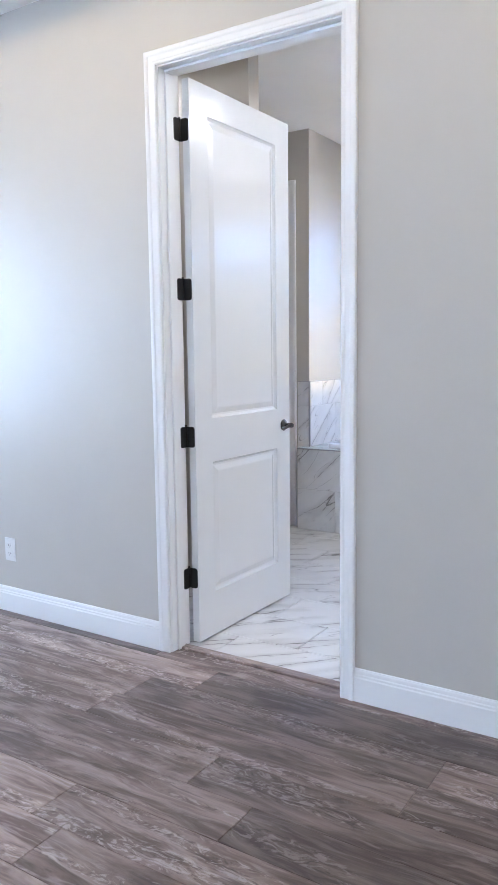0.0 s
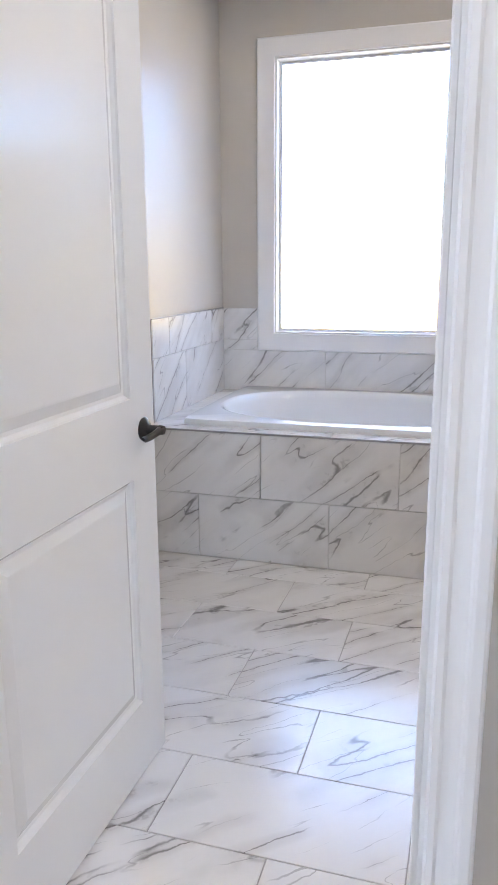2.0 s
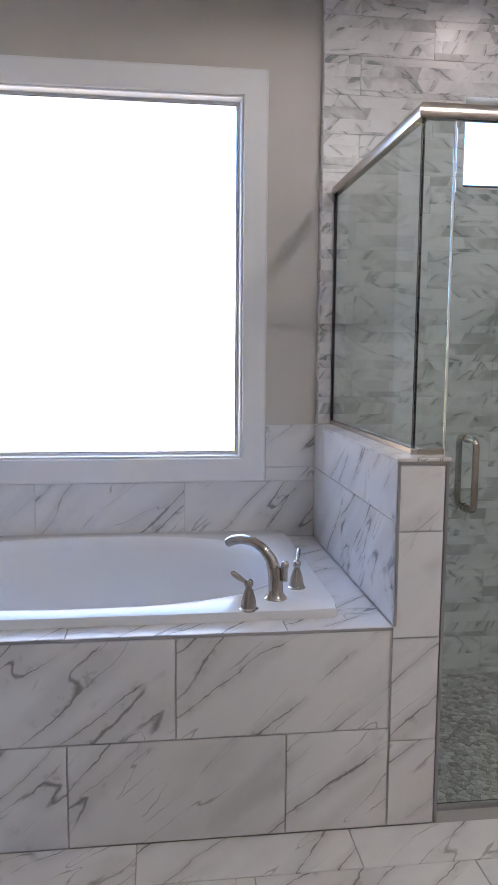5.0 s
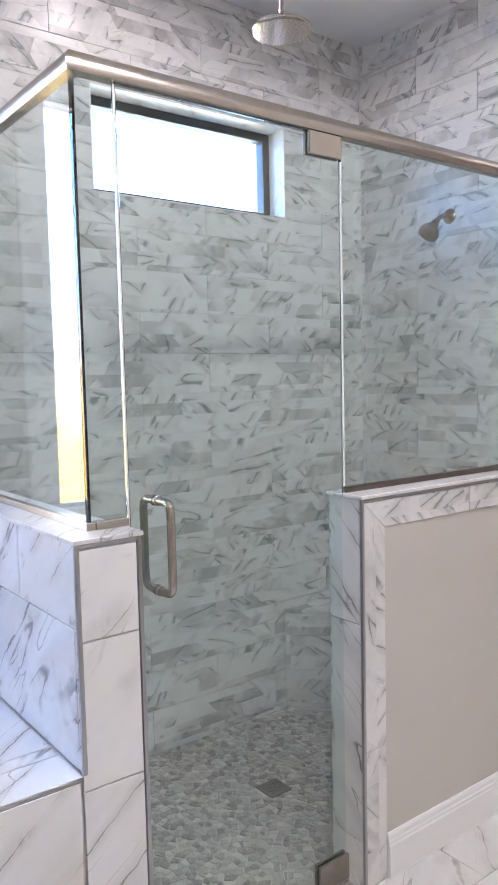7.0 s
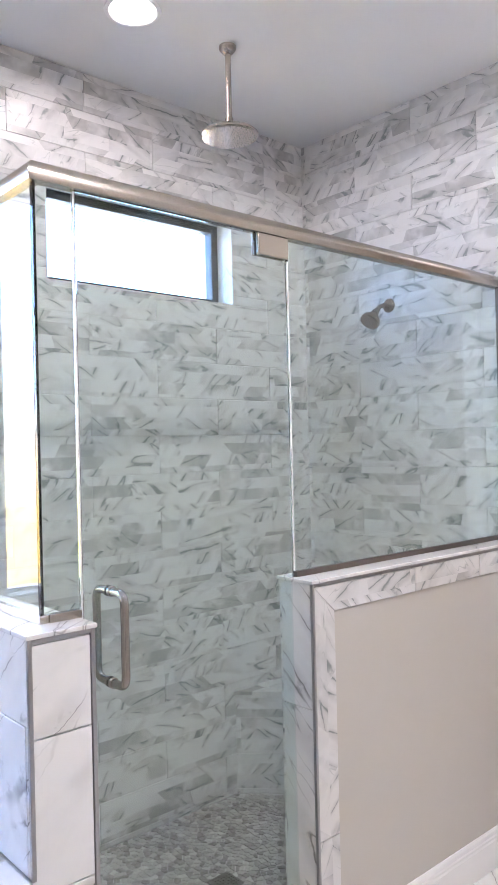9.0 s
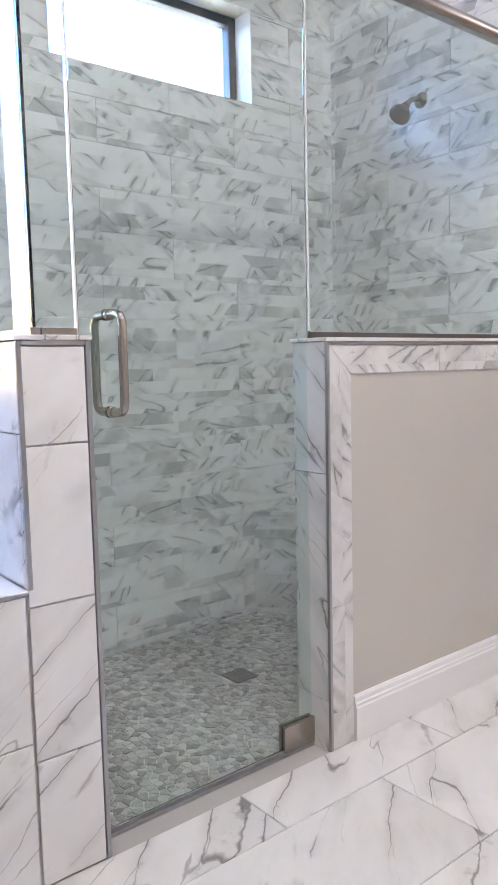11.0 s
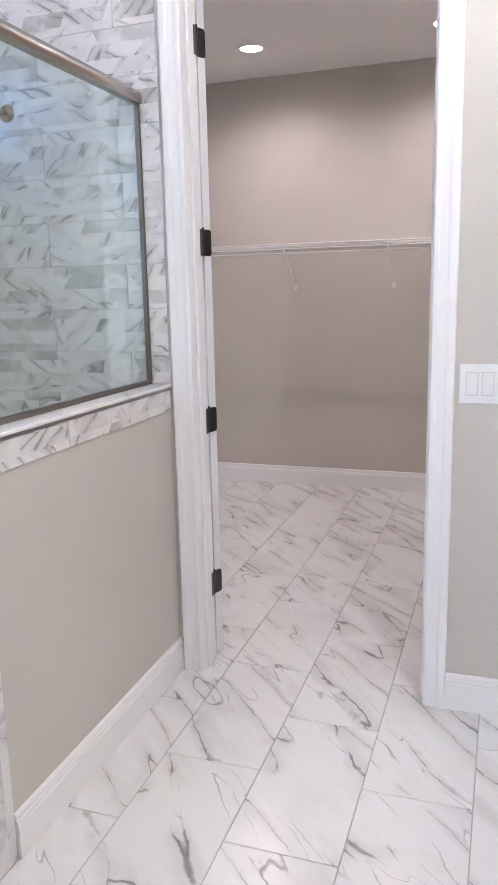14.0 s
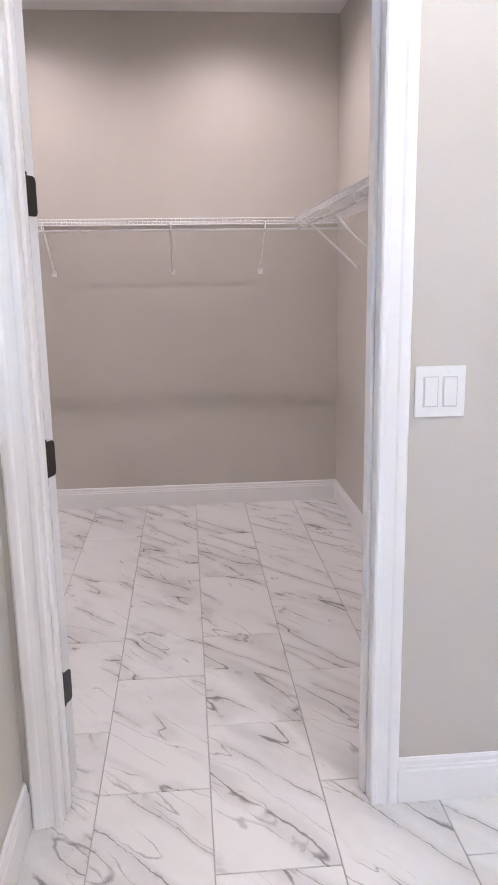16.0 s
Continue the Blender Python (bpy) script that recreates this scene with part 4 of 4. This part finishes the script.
lay(deck, (-0.458, PY + 0.004, 0), X, Z, (-0.1655, 0, -0.024, 1.073), 0.4, 0.311, lambda r: -0.1655, -0.049, MARBLE)
# ledge top
lay(deck, (0, 0, DECK - 0.008), X, Y, (-2.462, PY, -0.622, 5.575), LEN, 0.3, lambda r: -1.54, PY, MARBLE, t=0.008)
lay(deck, (0, 0, DECK - 0.008), X, Y, (-2.404, 5.575, -2.22, 6.57), 0.4, 0.45, lambda r: -2.404, 5.575, MARBLE, t=0.008)
lay(deck, (0, 0, DECK - 0.008), X, Y, (-0.80, 5.575, -0.622, 6.57), 0.4, 0.45, lambda r: -0.80, 5.62, MARBLE, t=0.008)
# round the tub
splash = structure("backsplash_north", boxes((-2.404, 6.574, DECK, -0.612, 6.58, 0.85), (-2.404, 6.574, 0.85, -2.185, 6.58, 1.089), (-0.833, 6.574, 0.85, -0.612, 6.58, 1.089)), LGROUT, "marble tile splash round the tub")
lay(splash, (0, 6.574, 0), X, Z, (-2.40, DECK, -0.612, 1.089), LEN, 0.300, lambda r: -1.785 if r % 2 == 0 else -2.09, DECK, MARBLE, holes=((-2.187, 0.848, -0.831, 1.2),))
splash2 = structure("backsplash_alcove", boxes((-2.404, 5.54, DECK, -2.398, 6.58, 1.089), (-2.498, 5.534, 0, -2.404, 5.54, 1.089)), LGROUT, "marble tile splash on the alcove wall")
lay(splash2, (-2.398, 0, 0), Y, Z, (5.54, DECK, 6.57, 1.089), LEN, 0.300, lambda r: 5.95 if r % 2 == 0 else 5.74, DECK, MARBLE)
lay(splash2, (0, 5.534, 0), X, Z, (-2.498, 0, -2.406, 1.089), 0.4, 0.300, lambda r: -2.5, DECK - 0.6, MARBLE)
lay(pony_tub, (-0.612, 0, 0), (0, -1, 0), Z, (-6.57, DECK, -PY - 0.01, 1.084), LEN, 0.300, lambda r: -6.09 if r % 2 == 0 else -6.39, DECK, MARBLE, t=0.008)
lay(pony_tub, (-0.480, 0, 0), Y, Z, (PY + 0.01, -0.03, 6.57, 1.084), LEN, 0.152, lambda r: 5.9 if r % 2 == 0 else 6.2, -0.009, STRIP, t=0.008)
# shower walls
bed1 = structure("shower_tiling_north", boxes((-0.612, YN + 0.003, 1.094, WX0, 6.58, H), (-0.48, YN + 0.003, -0.035, WX0, 6.58, 1.094), (WX0, YN + 0.003, -0.035, WX1, 6.58, WZ0), (WX0, YN + 0.003, WZ1, WX1, 6.58, H), (WX1, YN + 0.003, -0.035, 1.314, 6.58, H)), LGROUT, "strip-patterned marble tile on the shower back wall")
RZ = 1.967 - 13 * 0.152
lay(bed1, (0, YN + 0.003, 0), X, Z, (-0.612, -0.03, 1.309, H), 0.61, 0.152, lambda r: 0.757 if r % 2 == 0 else 0.452, RZ, STRIP, t=0.003, holes=((WX0, WZ0, WX1, WZ1), (-0.7, -0.1, -0.480, 1.094)), gap=0.0018)
# tiled edge of the furring beside the painted wall
lay(bed1, (-0.612, 0, 0), (0, -1, 0), Z, (-6.58, 1.094, -YN, H), 0.61, 0.152, lambda r: -6.9, RZ, STRIP, name="edge_tile", t=0.003, gap=0.0018)
bed2 = structure("shower_tiling_east", boxes((1.309, 5.589, -0.035, 1.314, YN + 0.003, H), (1.309, 5.452, 1.094, 1.314, 5.589, H)), LGROUT, "strip-patterned marble tile on the shower side wall")
lay(bed2, (1.309, 0, 0), (0, -1, 0), Z, (-YN, -0.03, -5.452, H), 0.61, 0.152, lambda r: -5.91 if r % 2 == 0 else -5.605, RZ, STRIP, t=0.003, holes=((-5.589, -0.1, -5.4, 1.094),), gap=0.0018)
lay(bench, (0.815, YN, 0), (0.70711, -0.70711, 0), Z, (0.0, -0.03, 0.69, 0.392), 0.61, 0.152, lambda r: 0.32 if r % 2 == 0 else 0.02, -0.009, STRIP, t=0.003, gap=0.0018)
# window reveal in the shower
rev = structure("window_reveal_shower", boxes((WX0, YN, WZ0 - 0.004, WX1, 6.637, WZ0 + 0.002), (WX0, YN, WZ1 - 0.002, WX1, 6.637, WZ1 + 0.004), (WX0 - 0.004, YN, WZ0 + 0.002, WX0 + 0.002, 6.637, WZ1 - 0.002), (WX1 - 0.002, YN, WZ0 + 0.002, WX1 + 0.004, 6.637, WZ1 - 0.002)), MARBLE, "marble lining of the shower window opening")
# frame and end of the painted half wall
def border_tile(outline):
    """A flat tile of the given outline (x, z) on the half wall, its grain along its length."""
    cx, cz = sum(p[0] for p in outline) / len(outline), sum(p[1] for p in outline) / len(outline)
    tall = max(p[1] for p in outline) - min(p[1] for p in outline) > 0.2
    bm = bmesh.new()
    loops = []
    for shrink, t in ((0.0, 0.0), (0.0, 0.005), (0.0012, 0.006)):
        row = []
        for x, z in outline:
            a, c = x - cx, z - cz
            a, c = a - math.copysign(shrink, a), c - math.copysign(shrink, c)
            row.append(bm.verts.new((c, -a, t) if tall else (a, c, t)))
        loops.append(row)
    for lo, hi in zip(loops, loops[1:]):
        for i in range(4):
            bm.faces.new((lo[i], lo[(i + 1) % 4], hi[(i + 1) % 4], hi[i]))
    bm.faces.new(loops[-1])
    ob = part("border_tile", bm, STRIP, pony_door)
    turn = Matrix(((0, -1, 0), (0, 0, -1), (1, 0, 0))) if tall else Matrix(((1, 0, 0), (0, 0, -1), (0, 1, 0)))
    ob.matrix_world = Matrix.Translation((cx, PY + 0.003, cz)) @ turn.to_4x4()


BX0, BX1, BZ0, BZ1, BG = 0.1905, 0.270, 1.000, 1.0735, 0.0008
border_tile([(BX0, 0.002), (BX1, 0.002), (BX1, 0.390), (BX0, 0.390)])
border_tile([(BX0, 0.392), (BX1, 0.392), (BX1, BZ0 - BG), (BX0, BZ1 - BG)])
border_tile([(BX0 + BG, BZ1), (BX1 + BG, BZ0), (0.640, BZ0), (0.640, BZ1)])
border_tile([(0.642, BZ0), (1.000, BZ0), (1.000, BZ1), (0.642, BZ1)])
border_tile([(1.002, BZ0), (1.306, BZ0), (1.306, BZ1), (1.002, BZ1)])
lay(pony_door, (0.190, 0, 0), Z, Y, (-0.03, PY + 0.004, 1.084, 5.577), 0.61, 0.2, lambda r: 0.135, PY + 0.004, MARBLE, t=0.008, gap=0.002)
lay(pony_door, (0, 5.577, 0), (-1, 0, 0), Z, (-1.309, -0.03, -0.182, 1.084), 0.61, 0.152, lambda r: -0.9 if r % 2 == 0 else -0.6, -0.009, STRIP, t=0.008)
# bedroom planks
JOINTS = {0: -1.135, -1: -0.894, 1: -0.52, 2: -1.715, 3: -1.51, -2: -0.2, -3: -1.297}
lay(floor_bedroom, (0, 0, -0.004), X, Y, (-4.6, -2.6, 2.6, 3.18), 1.22, 0.178, lambda r: JOINTS.get(r, (0.37 * r * 1.22) % 1.22), 2.353, WOOD, name="plank", gap=0.0012)


# broken-stone shower floor
def stones():
    rnd = random.Random(7)
    s = 0.0235
    x0, x1, y0, y1 = -0.472, 1.304, 5.548, YN
    seeds = {}
    for i in range(-2, int((x1 - x0) / s) + 3):
        for j in range(-2, int((y1 - y0) / s) + 3):
            seeds[i, j] = (x0 + (i + 0.5 + rnd.uniform(-0.46, 0.46)) * s, y0 + (j + 0.5 + rnd.uniform(-0.46, 0.46)) * s)
    near, rest = [], []
    for (i, j), (sx, sy) in seeds.items():
        if not (x0 < sx < x1 and y0 < sy < y1) or abs(sx - 0.352) < 0.04 and abs(sy - 6.065) < 0.04 or sx + sy > 0.815 + YN - 0.008:
            continue
        poly = [(sx - s * 1.5, sy - s * 1.5), (sx + s * 1.5, sy - s * 1.5), (sx + s * 1.5, sy + s * 1.5), (sx - s * 1.5, sy + s * 1.5)]
        planes = [((0, 1), -y1, -0.001), ((1, 0), -x1, -0.001)]
        for di in range(-2, 3):
            for dj in range(-2, 3):
                if (di or dj) and (i + di, j + dj) in seeds:
                    ox, oy = seeds[i + di, j + dj]
                    nx, ny = ox - sx, oy - sy
                    d = math.hypot(nx, ny)
                    nx, ny = nx / d, ny / d
                    planes.append(((nx, ny), -(nx * (sx + ox) / 2 + ny * (sy + oy) / 2), -0.0013))
        planes += [((1, 0), -x1, -0.001), ((-1, 0), x0, -0.001), ((0, 1), -y1, -0.001), ((0, -1), y0, -0.001)]
        for (nx, ny), c, shrink in planes:
            out = []
            for a, b in zip(poly, poly[1:] + poly[:1]):
                da, db = nx * a[0] + ny * a[1] + c - shrink, nx * b[0] + ny * b[1] + c - shrink
                if da <= 0:
                    out.append(a)
                if (da < 0) != (db < 0):
                    k = da / (da - db)
                    out.append((a[0] + k * (b[0] - a[0]), a[1] + k * (b[1] - a[1])))
            poly = out
            if len(poly) < 3:
                break
        if len(poly) < 3 or any(abs(px - 0.352) < 0.036 and abs(py - 6.065) < 0.036 for px, py in poly):
            continue
        (near if -0.2 < sx < 0.5 and sy < 6.25 and len(near) < 295 else rest).append((poly, rnd.uniform(-0.0308, -0.0296)))

    def shape(bm, poly, top, cx, cy):
        n = len(poly)
        rings = [[bm.verts.new((cx + (x - cx) * k, cy + (y - cy) * k, z)) for x, y in poly] for k, z in ((1, -0.036), (1, top - 0.002), (0.965, top))]
        for a, b in zip(rings, rings[1:]):
            for q in range(n):
                bm.faces.new((a[q], a[(q + 1) % n], b[(q + 1) % n], b[q]))
        bm.faces.new(rings[-1])
    bed = structure("floor_shower", boxes((-0.472, 5.545, -0.05, 1.305, YN + 0.002, -0.0335)), LGROUT, "broken grey stone mosaic shower floor")
    for poly, top in near:
        bm = bmesh.new()
        shape(bm, poly, top, sum(p[0] for p in poly) / len(poly), sum(p[1] for p in poly) / len(poly))
        part("stone", bm, CHIP, bed)
    bm = bmesh.new()
    for poly, top in rest:
        shape(bm, poly, top, sum(p[0] for p in poly) / len(poly), sum(p[1] for p in poly) / len(poly))
    part("stones", bm, CHIP, bed)["kind"] = "stuff"


stones()
